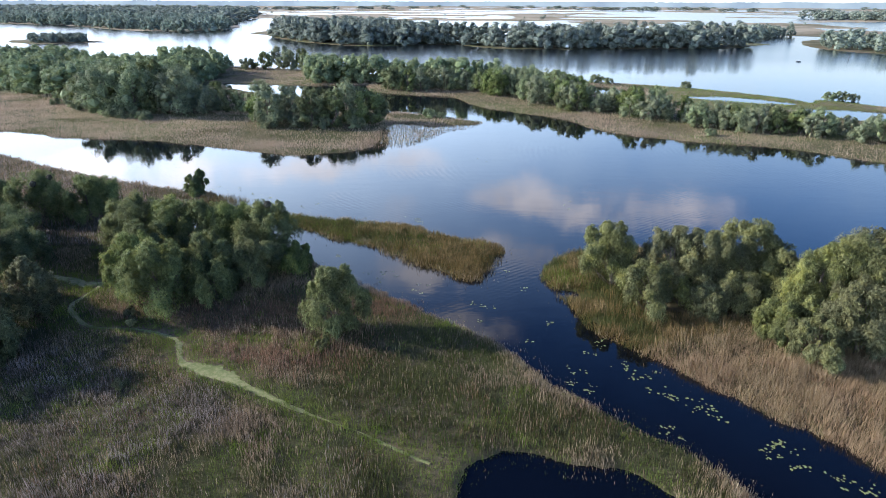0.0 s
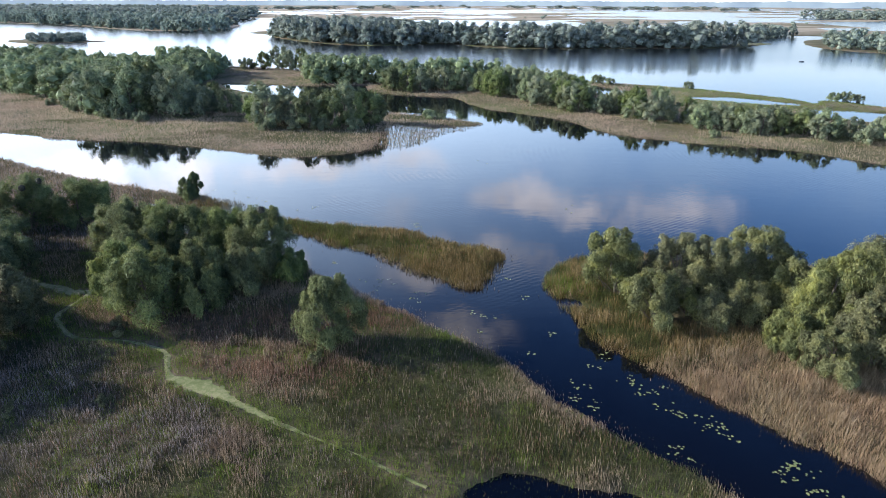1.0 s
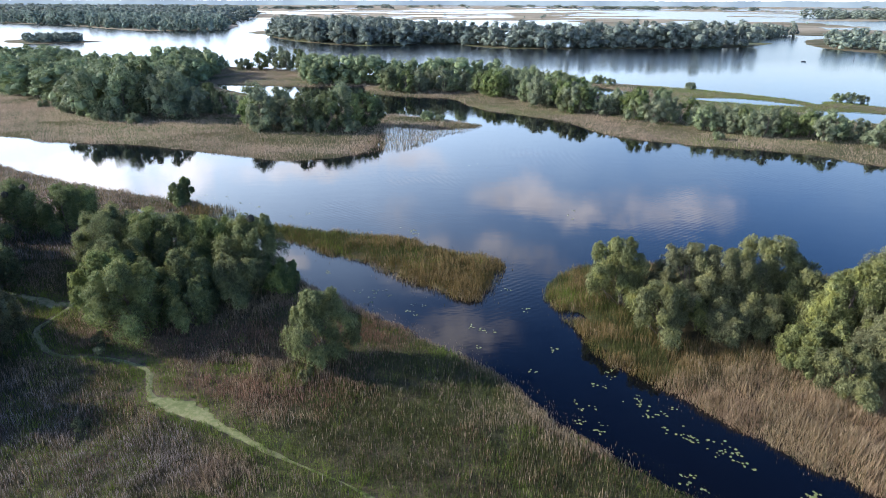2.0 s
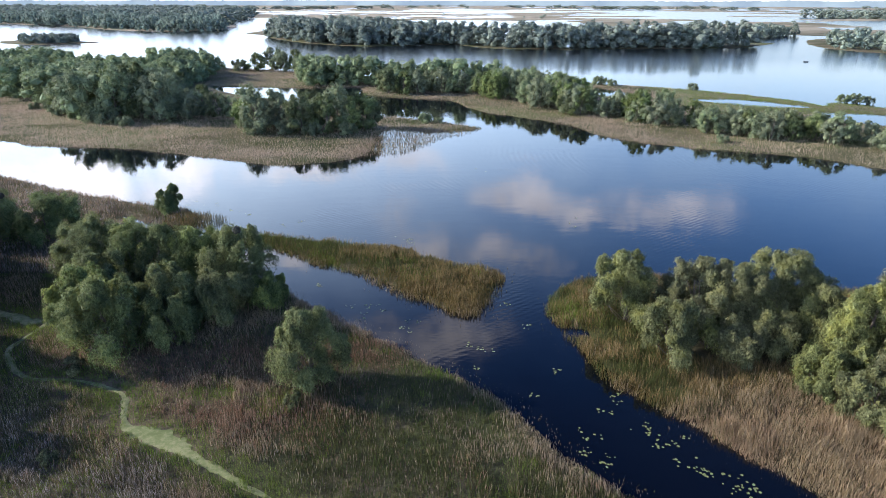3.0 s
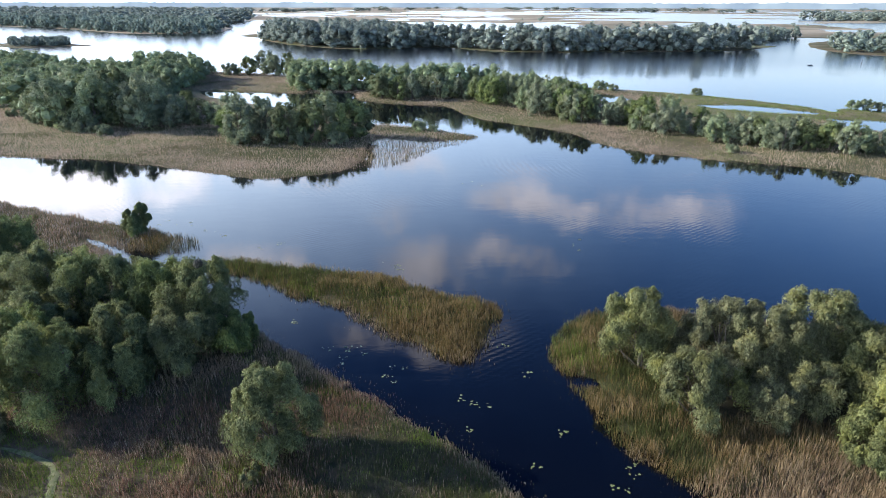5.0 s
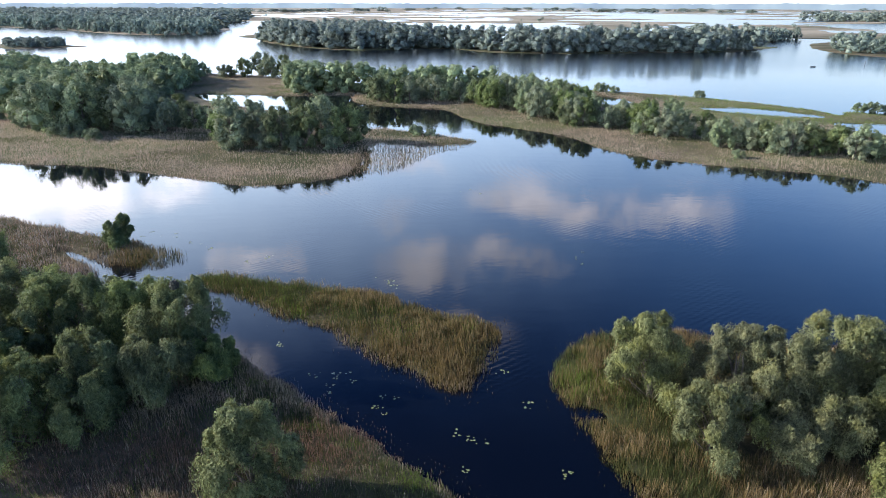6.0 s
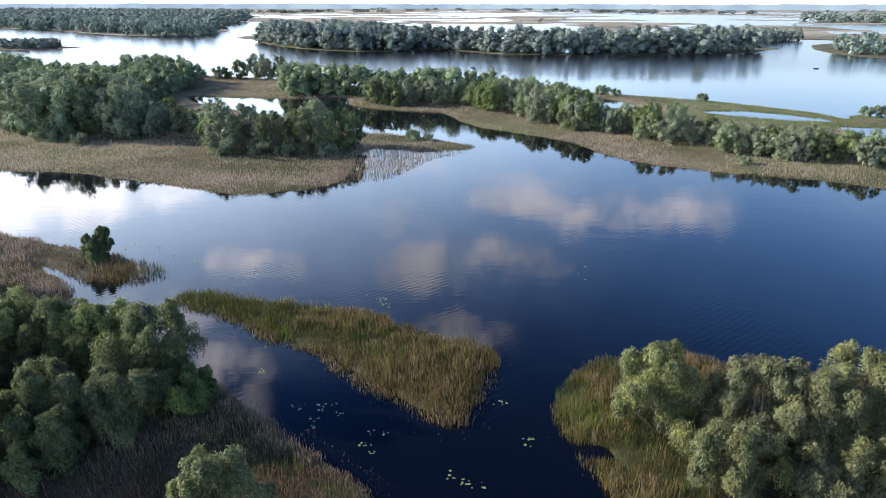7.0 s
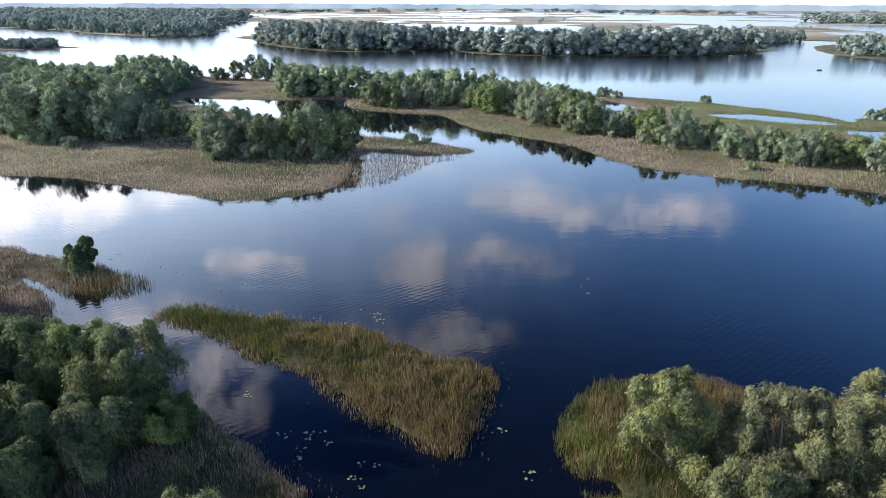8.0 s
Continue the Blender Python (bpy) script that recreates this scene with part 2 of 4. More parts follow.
def value_noise(x, y):
    xi, yi = np.floor(x).astype(int), np.floor(y).astype(int)
    u, v = x - xi, y - yi
    u, v = u * u * (3 - 2 * u), v * v * (3 - 2 * v)
    a, b = GRID[xi % 256, yi % 256], GRID[(xi + 1) % 256, yi % 256]
    c, d = GRID[xi % 256, (yi + 1) % 256], GRID[(xi + 1) % 256, (yi + 1) % 256]
    return (a * (1 - u) + b * u) * (1 - v) + (c * (1 - u) + d * u) * v


def fractal(x, y, octaves=4):
    total, size, gain = 0.0, 1.0, 0.5
    for _ in range(octaves):
        total = total + gain * value_noise(x * size + 17.3 * size, y * size + 5.1)
        size, gain = size * 2.03, gain * 0.5
    return total / (1 - 0.5 ** octaves)


def rounded(points):
    """A closed outline, rounded through its corners."""
    p = np.array(points, dtype=float)
    a, b, c, d = np.roll(p, 1, 0), p, np.roll(p, -1, 0), np.roll(p, -2, 0)
    out = []
    for t in (0.0, 1 / 3, 2 / 3):
        out.append(0.5 * (2 * b + (c - a) * t + (2 * a - 5 * b + 4 * c - d) * t * t + (3 * b - a - 3 * c + d) * t ** 3))
    return np.stack(out, 1).reshape(-1, 2)


def inside(outline, x, y, reach=14.0):
    """Signed distance to an outline, plus inside, no farther than reach outside."""
    out = np.full(x.shape, -reach)
    lo, hi = outline.min(0) - reach, outline.max(0) + reach
    near = np.flatnonzero((x > lo[0]) & (x < hi[0]) & (y > lo[1]) & (y < hi[1]))
    for chunk in np.array_split(near, max(1, len(near) // 40000)):
        px, py = x[chunk], y[chunk]
        best, odd = np.full(px.shape, 1e9), np.zeros(px.shape, bool)
        for (x0, y0), (x1, y1) in zip(outline, np.roll(outline, -1, 0)):
            ex, ey = x1 - x0, y1 - y0
            t = np.clip(((px - x0) * ex + (py - y0) * ey) / (ex * ex + ey * ey + 1e-9), 0, 1)
            best = np.minimum(best, (px - x0 - t * ex) ** 2 + (py - y0 - t * ey) ** 2)
            odd ^= ((y0 > py) != (y1 > py)) & (px < x0 + (py - y0) * ex / (ey if ey else 1e-9))
        best = np.sqrt(best)
        out[chunk] = np.where(odd, best, np.maximum(-best, -reach))
    return out


# ---- the plan: outlines of land and of the water within it ----
BANK = rounded([(-129, 176), (-104, 161), (-83, 150), (-66, 143), (-55, 138), (-50, 134), (-49, 130.5), (-50, 127.5), (-54, 127), (-59, 130), (-66, 134),
                (-63, 131), (-55, 124), (-51, 116), (-38, 108), (-29, 102), (-25, 99), (-19, 93), (-14, 89), (-7, 83), (-2, 78), (6, 71), (10, 65), (14, 60),
                (19, 54), (24, 49.5), (28, 43), (40, 30), (75, 5), (150, -40), (700, -200), (700, -900), (-900, -900), (-900, 250), (-300, 230), (-180, 200)])
POND = rounded([(1, 42), (2, 47), (6, 49), (11, 48), (15, 47), (18, 46), (20.5, 44), (24, 37), (18, 28), (6, 30), (0, 36)])
ISLET = rounded([(-38, 120), (-37, 123), (-33, 124), (-25, 121.5), (-14, 119), (-7, 115.5), (-2, 112.5), (4, 109.5), (9, 107), (11, 103), (10, 97), (8, 92),
                 (5, 89), (2, 90), (-1, 92), (-6, 97), (-10, 100), (-13, 104), (-18, 106), (-24, 111), (-31, 115)])
WILLOW_ISLAND = rounded([(16.5, 92), (17, 86), (18, 81), (21, 73), (24, 70), (29, 63), (34, 58), (37, 53), (41, 49), (46, 44), (60, 33), (95, 20), (170, 5), (240, 20),
                         (200, 70), (110, 92), (70, 98), (47, 99), (36, 103), (30, 104), (25, 103), (20, 99), (17.5, 96)])
WILLOW_INLET = rounded([(14.0, 87.0), (17.0, 86.0), (20.0, 85.6), (21.0, 84.9), (20.0, 84.6), (17.0, 84.9), (14.0, 85.8)])
SPIT = rounded([(-152, 211), (-127, 201), (-107, 198), (-91, 195), (-78, 190), (-56, 181), (-43, 176), (-32, 179), (-24, 184), (-20, 194), (-20, 212), (-17, 226), (-9, 223.5), (0, 221.5),
                (8, 222), (16, 228), (9, 235), (-4, 244), (-15, 250), (-27, 253), (-31, 264), (-60, 285), (-99, 315), (-122, 348), (-147, 424), (-232, 452), (-400, 470), (-700, 420),
                (-700, 250), (-300, 238)])
MIDDLE_ISLAND = rounded([(-140, 352), (-111, 339), (-91, 337), (-65, 333), (-42, 335), (-37, 322), (-33, 309), (-10, 297), (6, 292), (17, 264), (32, 250), (48, 235), (53, 221),
                         (63, 206), (78, 197), (93, 191), (108, 185), (119, 174), (130, 164), (150, 150), (220, 120), (330, 20), (420, 60), (300, 190),
                         (196, 269), (185, 279), (175, 286), (167, 279), (164, 291), (146, 313), (128, 330), (87, 352), (74, 362), (50, 345), (10, 352),
                         (-20, 365), (-60, 395), (-117, 425), (-155, 431), (-160, 390)])
LAGOONS = [rounded([(80, 331), (87, 329), (92, 312), (78, 306)]),
           rounded([(117, 296), (140, 294), (161, 272), (143, 277), (122, 288)]),
           rounded([(154, 260), (170, 257), (200, 240), (190, 222), (168, 230), (152, 245)])]
WOOD_ISLAND = rounded([(-222, 829), (-178, 735), (-100, 646), (-43, 636), (-10, 655), (20, 650), (64, 600), (171, 600), (274, 612), (324, 651), (356, 684), (340, 700), (320, 690), (250, 678),
                       (171, 668), (64, 672), (25, 720), (-50, 790), (-180, 880), (-240, 960), (-260, 880)])
LEFT_WOOD = rounded([(-765, 1182), (-635, 1110), (-432, 930), (-330, 950), (-320, 1040), (-360, 1160), (-480, 1350), (-800, 1500), (-1400, 1700), (-1500, 1500)])
LOW_ISLE = rounded([(-465, 690), (-403, 645), (-379, 662), (-345, 678), (-370, 700), (-410, 722), (-460, 735)])
RIGHT_WOOD = rounded([(372, 640), (366, 600), (378, 562), (420, 520), (560, 420), (800, 400), (800, 700), (600, 800), (440, 760), (390, 690)])
SHALLOWS = rounded([(-27, 183), (-17, 188), (-10, 189.5), (-5, 197), (0, 207), (5, 213), (9, 216), (15, 225), (4, 222), (-6, 223), (-17, 227), (-24, 214), (-25, 196)])
BANK_TIP = rounded([(-55, 137), (-49, 135), (-45, 133), (-42.5, 130.6), (-44, 127), (-49, 125.4), (-55, 128)])
LAND = [BANK, ISLET, WILLOW_ISLAND, SPIT, MIDDLE_ISLAND, WOOD_ISLAND, LEFT_WOOD, LOW_ISLE, RIGHT_WOOD]
INLETS = [POND, WILLOW_INLET, *LAGOONS]


def shore(x, y, land=LAND, marsh=True):
    """Metres from the waterline, plus on land, with a ragged edge."""
    s = np.full(x.shape, -14.0)
    for outline in land:
        s = np.maximum(s, inside(outline, x, y))
    for outline in INLETS:
        s = np.minimum(s, -inside(outline, x, y, 8.0))
    s = s + (fractal(x / 5, y / 5, 3) - 0.5) * 2.4
    if marsh:
        r = np.hypot(x, y)
        side = np.clip((x / np.maximum(y, 1) + 0.15) / 0.3, 0, 1)
        bed = (fractal(x / 190 + 3, y / 150 + 8, 5) - (0.40 + 0.13 * side - 0.13 * np.clip((r - 2600) / 900, 0, 1))) * 90
        start = 960 + 700 * np.clip((-0.16 - x / np.maximum(y, 1)) / 0.14, 0, 1)
        s = np.where((r > start) & (y > -200), np.maximum(s, np.minimum(bed, 14) * np.clip((r - start) / 120, 0, 1)), s)
    return s


# ---- ground and water, out to the horizon ----
def build_ground():
    fan = np.concatenate([np.linspace(-180, -48, 60)[:-1], np.linspace(-48, 48, 200), np.linspace(48, 180, 60)[1:]])
    radius = np.concatenate([[0.5], np.geomspace(14, 4950, 360)])
    a, r = np.meshgrid(np.radians(fan), radius)
    x, y = (r * np.sin(a)), (r * np.cos(a))
    s = shore(x.ravel(), y.ravel()).reshape(x.shape)
    z = np.where(s > 0, 0.34 * (1 - np.exp(-s / 1.6)), np.maximum(0.45 * s, -1.6))
    z = z + np.where(s > 0.5, (fractal(x / 3, y / 3, 3) - 0.5) * 0.18, 0)
    # low edges of the islets, under water among the outer reeds
    for outline in (ISLET, WILLOW_ISLAND, BANK_TIP):
        e = inside(outline, x.ravel(), y.ravel(), 6.0).reshape(x.shape) + 4.0 * (fractal(x / 2.3, y / 2.3, 2) - 0.5)
        z = z - 0.45 * np.clip((3.0 - e) / 1.6, 0, 1) * (e > -3)
    rows, cols = x.shape
    i = np.arange(rows * cols).reshape(rows, cols)
    faces = np.stack([i[:-1, :-1], i[:-1, 1:], i[1:, 1:], i[1:, :-1]], -1).reshape(-1, 4)[:, ::-1]
    ob = sheet("ground", np.stack([x, y, z], -1).reshape(-1, 3), faces, GROUND)
    tagged(ob, "marshy ground of brown litter and olive grass", "ground", kind="structure")


def build_water():
    fan, radius = np.radians(np.linspace(0, 360, 97)), np.array([0.5, 30, 120, 400, 1200, 2500, 4950.0])
    a, r = np.meshgrid(fan, radius)
    i = np.arange(a.size).reshape(a.shape)
    faces = np.stack([i[:-1, :-1], i[:-1, 1:], i[1:, 1:], i[1:, :-1]], -1).reshape(-1, 4)[:, ::-1]
    ob = sheet("water", np.stack([r * np.sin(a), r * np.cos(a), 0 * r], -1).reshape(-1, 3), faces, WATER)
    tagged(ob, "calm dark blue river water mirroring the clouds", "water", kind="structure")


build_ground()
build_water()

# ---- the trail of open duckweed through the reeds ----
TRAIL = [(-64, 91), (-60, 89.5), (-56.8, 87.9), (-54.2, 88.3), (-54.5, 85), (-55, 81), (-53.6, 78.5), (-50.5, 75.4), (-47.6, 74), (-42.8, 73.7), (-38.7, 72.5), (-35.8, 71),
         (-34.6, 69.2), (-33.8, 67.2), (-32.5, 65.2), (-30.5, 64.2), (-28, 63.2), (-25.8, 61.9), (-23.8, 60.5), (-21, 58.8), (-17.8, 56.7), (-14, 54.6), (-8.7, 51.8), (-5.4, 49.6), (-1.5, 47.2)]
TRAIL_HALF = [0.5, 0.9, 0.9, 0.6, 0.3, 0.45, 0.5, 0.4, 0.25, 0.4, 0.35, 0.45, 0.4, 0.35, 0.5, 1.0, 1.35, 1.0, 0.6, 0.45, 0.35, 0.15, 0.12, 0.25, 0.2]


def trail_line(steps=8):
    p = np.array([(*q, w) for q, w in zip(TRAIL, TRAIL_HALF)], dtype=float)
    t = np.linspace(0, len(p) - 1.001, (len(p) - 1) * steps)
    k = t.astype(int)
    u = t - k
    a, b, c, d = p[np.maximum(k - 1, 0)], p[k], p[k + 1], p[np.minimum(k + 2, len(p) - 1)]
    u = u[:, None]
    return 0.5 * (2 * b + (c - a) * u + (2 * a - 5 * b + 4 * c - d) * u ** 2 + (3 * b - a - 3 * c + d) * u ** 3)


TRAIL_POINTS = trail_line()


def off_trail(x, y):
    """Metres from the edge of the trail."""
    best = np.full(x.shape, 99.0)
    for tx, ty, tw in TRAIL_POINTS:
        best = np.minimum(best, np.hypot(x - tx, y - ty) - tw)
    return best


def build_trail():
    p = TRAIL_POINTS
    go = np.gradient(p[:, :2], axis=0)
    go /= np.linalg.norm(go, axis=1)[:, None]
    across = np.stack([go[:, 1], -go[:, 0]], 1)
    rng = np.random.RandomState(3)
    rows = []
    for s in (-1, -0.5, 0, 0.5, 1):
        wide = p[:, 2:3] * (1 + 0.9 * (fractal(np.arange(len(p)) / 2.2 + 9 * s, np.arange(len(p)) * 0.0 + 2.0, 2)[:, None] - 0.5) * abs(s))
        q = p[:, :2] + across * wide * s
        rows.append(np.column_stack([q, np.full(len(p), 0.42 - 0.07 * abs(s))]))
    v = np.stack(rows, 1).reshape(-1, 3)
    i = np.arange(len(v)).reshape(-1, 5)
    f = np.stack([i[:-1, :-1], i[:-1, 1:], i[1:, 1:], i[1:, :-1]], -1).reshape(-1, 4)
    tagged(sheet("trail", v, f, DUCKWEED), "winding pale green trail trodden through the reeds", "trail", kind="structure")


build_trail()


# ---- trees ----
def tube(points, radii, sides=7):
    """Rings of a tapered limb: corners and four-sided faces."""
    p, out = np.array(points, float), []
    turn = np.linspace(0, 2 * math.pi, sides, endpoint=False)
    for k, q in enumerate(p):
        go = p[min(k + 1, len(p) - 1)] - p[max(k - 1, 0)]
        go /= np.linalg.norm(go) + 1e-9
        u = np.cross(go, (0.3, 0.9, 0.1))
        u /= np.linalg.norm(u) + 1e-9
        v = np.cross(go, u)
        out.append(q + radii[k] * (np.cos(turn)[:, None] * u + np.sin(turn)[:, None] * v))
    i = np.arange(len(p) * sides).reshape(len(p), sides)
    j = np.roll(i, -1, 1)
    return np.concatenate(out), np.stack([i[:-1], j[:-1], j[1:], i[1:]], -1).reshape(-1, 4)


def unit(v):
    return v / (np.linalg.norm(v, axis=-1, keepdims=True) + 1e-9)


def cores(centres, radii, rng):
    """Lumpy twenty-sided hearts of leaf that close the inside of clumps."""
    g = (1 + 5 ** 0.5) / 2
    v = np.array([(-1, g, 0), (1, g, 0), (-1, -g, 0), (1, -g, 0), (0, -1, g), (0, 1, g), (0, -1, -g), (0, 1, -g), (g, 0, -1), (g, 0, 1), (-g, 0, -1), (-g, 0, 1)]) / 1.9
    f = [(a, b, c) for a in range(12) for b in range(a + 1, 12) for c in range(b + 1, 12)
         if max(np.linalg.norm(v[a] - v[b]), np.linalg.norm(v[b] - v[c]), np.linalg.norm(v[a] - v[c])) < 1.2]
    f = [q if np.dot(np.cross(v[q[1]] - v[q[0]], v[q[2]] - v[q[0]]), v[q[0]]) > 0 else q[::-1] for q in f]
    lumps = v[None] * rng.uniform(0.8, 1.12, (len(centres), 12, 1)) * np.asarray(radii)[:, None, None]
    return (np.asarray(centres)[:, None, :] + lumps)[:, np.array(f)].reshape(-1, 3, 3)


def sprays(rng, centres, radii, heads, each, size, droop, tousle):
    """Leaf sprays over the outer side of puffs; the lower ones hang in strands."""
    c, r, head = np.repeat(centres, each, 0), np.repeat(radii, each)[:, None], np.repeat(heads, each, 0)
    e = unit(rng.randn(len(c), 3) + 0.55 * head + (0, 0, 0.3))
    pos = c + e * r * (0.55 + 0.65 * rng.rand(len(c), 1) ** 0.8) + 0.12 * r * rng.randn(len(c), 3)
    low = np.clip(0.25 - e[:, 2], 0, 1)
    pos[:, 2] -= droop * 2.0 * r[:, 0] * low * rng.rand(len(c))
    nor = unit(0.5 * e + 0.4 * head + tousle * rng.randn(len(c), 3) + (0, 0, 0.12))
    axis = rng.randn(len(c), 3) * (1.05 - droop) + np.array((0, 0, -1.3)) * droop
    axis = unit(axis - nor * (axis * nor).sum(1)[:, None])
    side = np.cross(nor, axis)
    s = size * (0.6 + 0.8 * rng.rand(len(c), 1))
    return np.stack([pos - side * s * 0.24 - axis * s * 0.4, pos + side * s * 0.24 - axis * s * 0.4, pos + axis * s * 1.0], 1)


def lobes(rng, h, r, count, low, bulk):
    """Centres and radii of the billows of a crown, upper ones smaller, with deep gaps between."""
    centre, radius = [], []
    lean = rng.randn(2) * 0.06 * h
    for k in range(count):
        u = (k + 0.5) / count
        z = h * (low + (0.9 - low) * u ** 0.9)
        wide = r * math.sqrt(max(0.06, 1 - ((z / h - 0.42) / 0.6) ** 2))
        ang, out = k * 2.4 + rng.randn() * 0.4, wide * (0.45 + 0.45 * rng.rand() ** 0.6)
        if u > 0.92 or k % 5 == 0:
            out *= 0.35
        size = r * bulk * (0.2 + 0.17 * rng.rand()) * (1.18 - 0.35 * u)
        centre.append((out * math.cos(ang) + lean[0] * u, out * math.sin(ang) + lean[1] * u, min(z, h - size * 1.05)))
        radius.append(size)
    return np.array(centre), np.array(radius), lean


def crown(rng, centre, radius, axis, puffs, each, size, droop, tousle, floor, heart=0.45, tall=1.0):
    """Puffs over the upper and outer sides of the billows, leaves over the puffs. heart: size of the closed hearts in the puffs, none but
    in the billows where it is below nought, inner leaves in their place where it is nought."""
    out = unit(centre - axis)
    pc, pr, po = np.repeat(centre, puffs, 0), np.repeat(radius, puffs), np.repeat(out, puffs, 0)
    d = unit(rng.randn(len(pc), 3) + 0.6 * po + (0, 0, 0.35))
    pc = pc + d * pr[:, None] * (0.74, 0.74, 0.85 * tall) * rng.uniform(0.75, 1.2, (len(pc), 1))
    pr = pr * rng.uniform(0.2, 0.52, len(pc))
    pc[:, 2] = np.maximum(pc[:, 2], floor)
    tris = sprays(rng, pc, pr, unit(d + 0.6 * po), each, size, droop, tousle)
    if heart < 0:
        return np.concatenate([tris, cores(centre, radius * -heart, rng)])
    if heart:
        return np.concatenate([tris, cores(pc, pr * heart, rng), cores(centre, radius * 0.6, rng)])
    inner = sprays(rng, centre, radius * 0.72, out, 240, size * 1.7, droop * 0.5, tousle)
    return np.concatenate([tris, inner, sprays(rng, centre, radius * 0.4, out, 60, size * 2.5, 0.2, tousle)])


def make_tree(name, h, r, seed, mat, clumps=16, puffs=8, each=70, size=0.34, droop=0.45, low=0.2, trunks=1, label="", group="", bulk=1.0, tousle=0.35, heart=0.45, tall=1.0):
    rng = np.random.RandomState(seed)
    root = new(name)
    tagged(root, label, "tree", group)
    centre, radius, lean = lobes(rng, h, r, clumps, low, bulk)
    # trunks, each with its limbs
    for k in range(trunks):
        foot = rng.randn(2) * (0.0 if trunks == 1 else 0.06 * h)
        top = np.array((lean[0] * 0.7 + foot[0] * 1.5, lean[1] * 0.7 + foot[1] * 1.5, 0.72 * h))
        bend = rng.randn(3) * 0.03 * h
        stem = [np.array((*foot, -0.4)) * (1 - t) + top * t + bend * math.sin(math.pi * t) for t in np.linspace(0, 1, 7)]
        thick = 0.022 * h / math.sqrt(trunks) + 0.04
        trunk = sheet("trunk", *tube(stem, [thick * (1.25 - 0.95 * t) for t in np.linspace(0, 1, 7)], 7), BARK, root)
        for q in centre[k::trunks]:
            t = min(0.9, max(0.12, q[2] / h - 0.18)) / 0.9
            a = stem[min(6, int(t * 6))]
            mid = a * 0.45 + q * 0.55 + np.array((0, 0, 0.05 * h)) + rng.randn(3) * 0.02 * h
            w = thick * (0.5 - 0.25 * t)
            sheet("limb", *tube([a, mid, q], [w, w * 0.6, w * 0.2], 5), BARK, trunk)
    axis = np.column_stack([0 * radius, 0 * radius, centre[:, 2] * 0.75])
    soup("crown", crown(rng, centre, radius, axis, puffs, each, size, droop, tousle, 0.06 * h, heart, tall), 3, mat, root)
    return root


def set_tree(ob, x, y, turn=0.0, scale=1.0, z=0.15):
    ob.matrix_basis = pose(x, y, z, 0, 0, turn) @ Matrix.Scale(scale, 4)
    return ob


def plant(proto, x, y, turn, scale, z=0.15, label="", group=""):
    ob = copy_thing(proto, pose(x, y, z, 0, 0, turn))
    ob.scale = (scale, scale, scale)
    return tagged(ob, label, group=group)


SILVER = "silvery green willow with billowing drooping crown on the reedy bank"
FULL = "full-crowned green willow standing in a dense clump"
# willows: x, y, height, crown radius, trunks
WILLOWS = [
    (27.0, 88.0, 10.8, 4.6, 2), (34.0, 85.0, 11.0, 4.4, 2), (29.4, 78.0, 8.0, 3.6, 1), (40.0, 83.0, 11.5, 4.6, 2), (46.0, 84.5, 12.2, 5.0, 2),
    (39.0, 77.5, 5.4, 3.8, 2), (50.6, 75.0, 13.2, 4.6, 2), (55.0, 73.5, 13.8, 5.0, 2), (47.2, 65.5, 5.8, 3.7, 1), (53.5, 67.0, 10.0, 4.4, 2),
    (61.5, 80.0, 12.5, 5.2, 2), (64.0, 69.0, 12.0, 5.0, 1), (44.2, 70.2, 3.4, 2.3, 1), (35.5, 81.0, 5.0, 3.2, 2), (43.5, 79.5, 6.0, 3.8, 2), (45.8, 72.5, 6.2, 3.3, 1), (50.5, 80.5, 9.0, 4.2, 2),
    (-40.2, 80.5, 10.2, 4.9, 2), (-54.0, 101.0, 10.4, 5.2, 2), (-46.5, 99.0, 10.6, 5.0, 2), (-41.0, 97.5, 10.4, 4.8, 2), (-36.2, 98.5, 10.2, 4.8, 2),
    (-30.2, 96.3, 11.2, 5.2, 3), (-36.5, 87.0, 8.6, 4.2, 1), (-30.0, 88.5, 7.4, 4.0, 2), (-48.5, 92.0, 9.0, 4.6, 1), (-24.0, 92.3, 5.2, 3.0, 1), (-47.0, 85.5, 9.0, 4.6, 2), (-34.0, 82.5, 6.2, 3.6, 1),
    (-14.4, 73.2, 9.6, 4.3, 1), (58.5, 69.5, 7.6, 4.4, 2), (50.8, 70.6, 7.0, 4.0, 1),
]
for k, (x, y, h, r, trunks) in enumerate(WILLOWS):
    big = int(9 + 1.5 * r * h / 6)
    set_tree(make_tree("willow", h, r, 100 + k, GREEN_WILLOW if x < 0 else WILLOW, clumps=big, puffs=15, each=92, size=0.212, droop=0.7, low=0.14, bulk=1.12, tousle=0.55, heart=0.0, tall=1.2,
                       trunks=trunks, label=SILVER if x > -20 else FULL), x, y, 0)
for k, (x, y, h, r) in enumerate([(-44.0, 75.8, 2.0, 1.6), (-15.6, 68.8, 1.6, 1.2), (-38, 60, 1.3, 0.9), (-47, 58, 1.5, 1.1)]):
    bush = make_tree("bush", h, r, 160 + k, WILLOW, clumps=8, puffs=7, each=60, size=0.22, droop=0.3, low=0.15, trunks=2, label="small pale green bush in the reeds")
    set_tree(tagged(bush, category="bush"), x, y, 0)

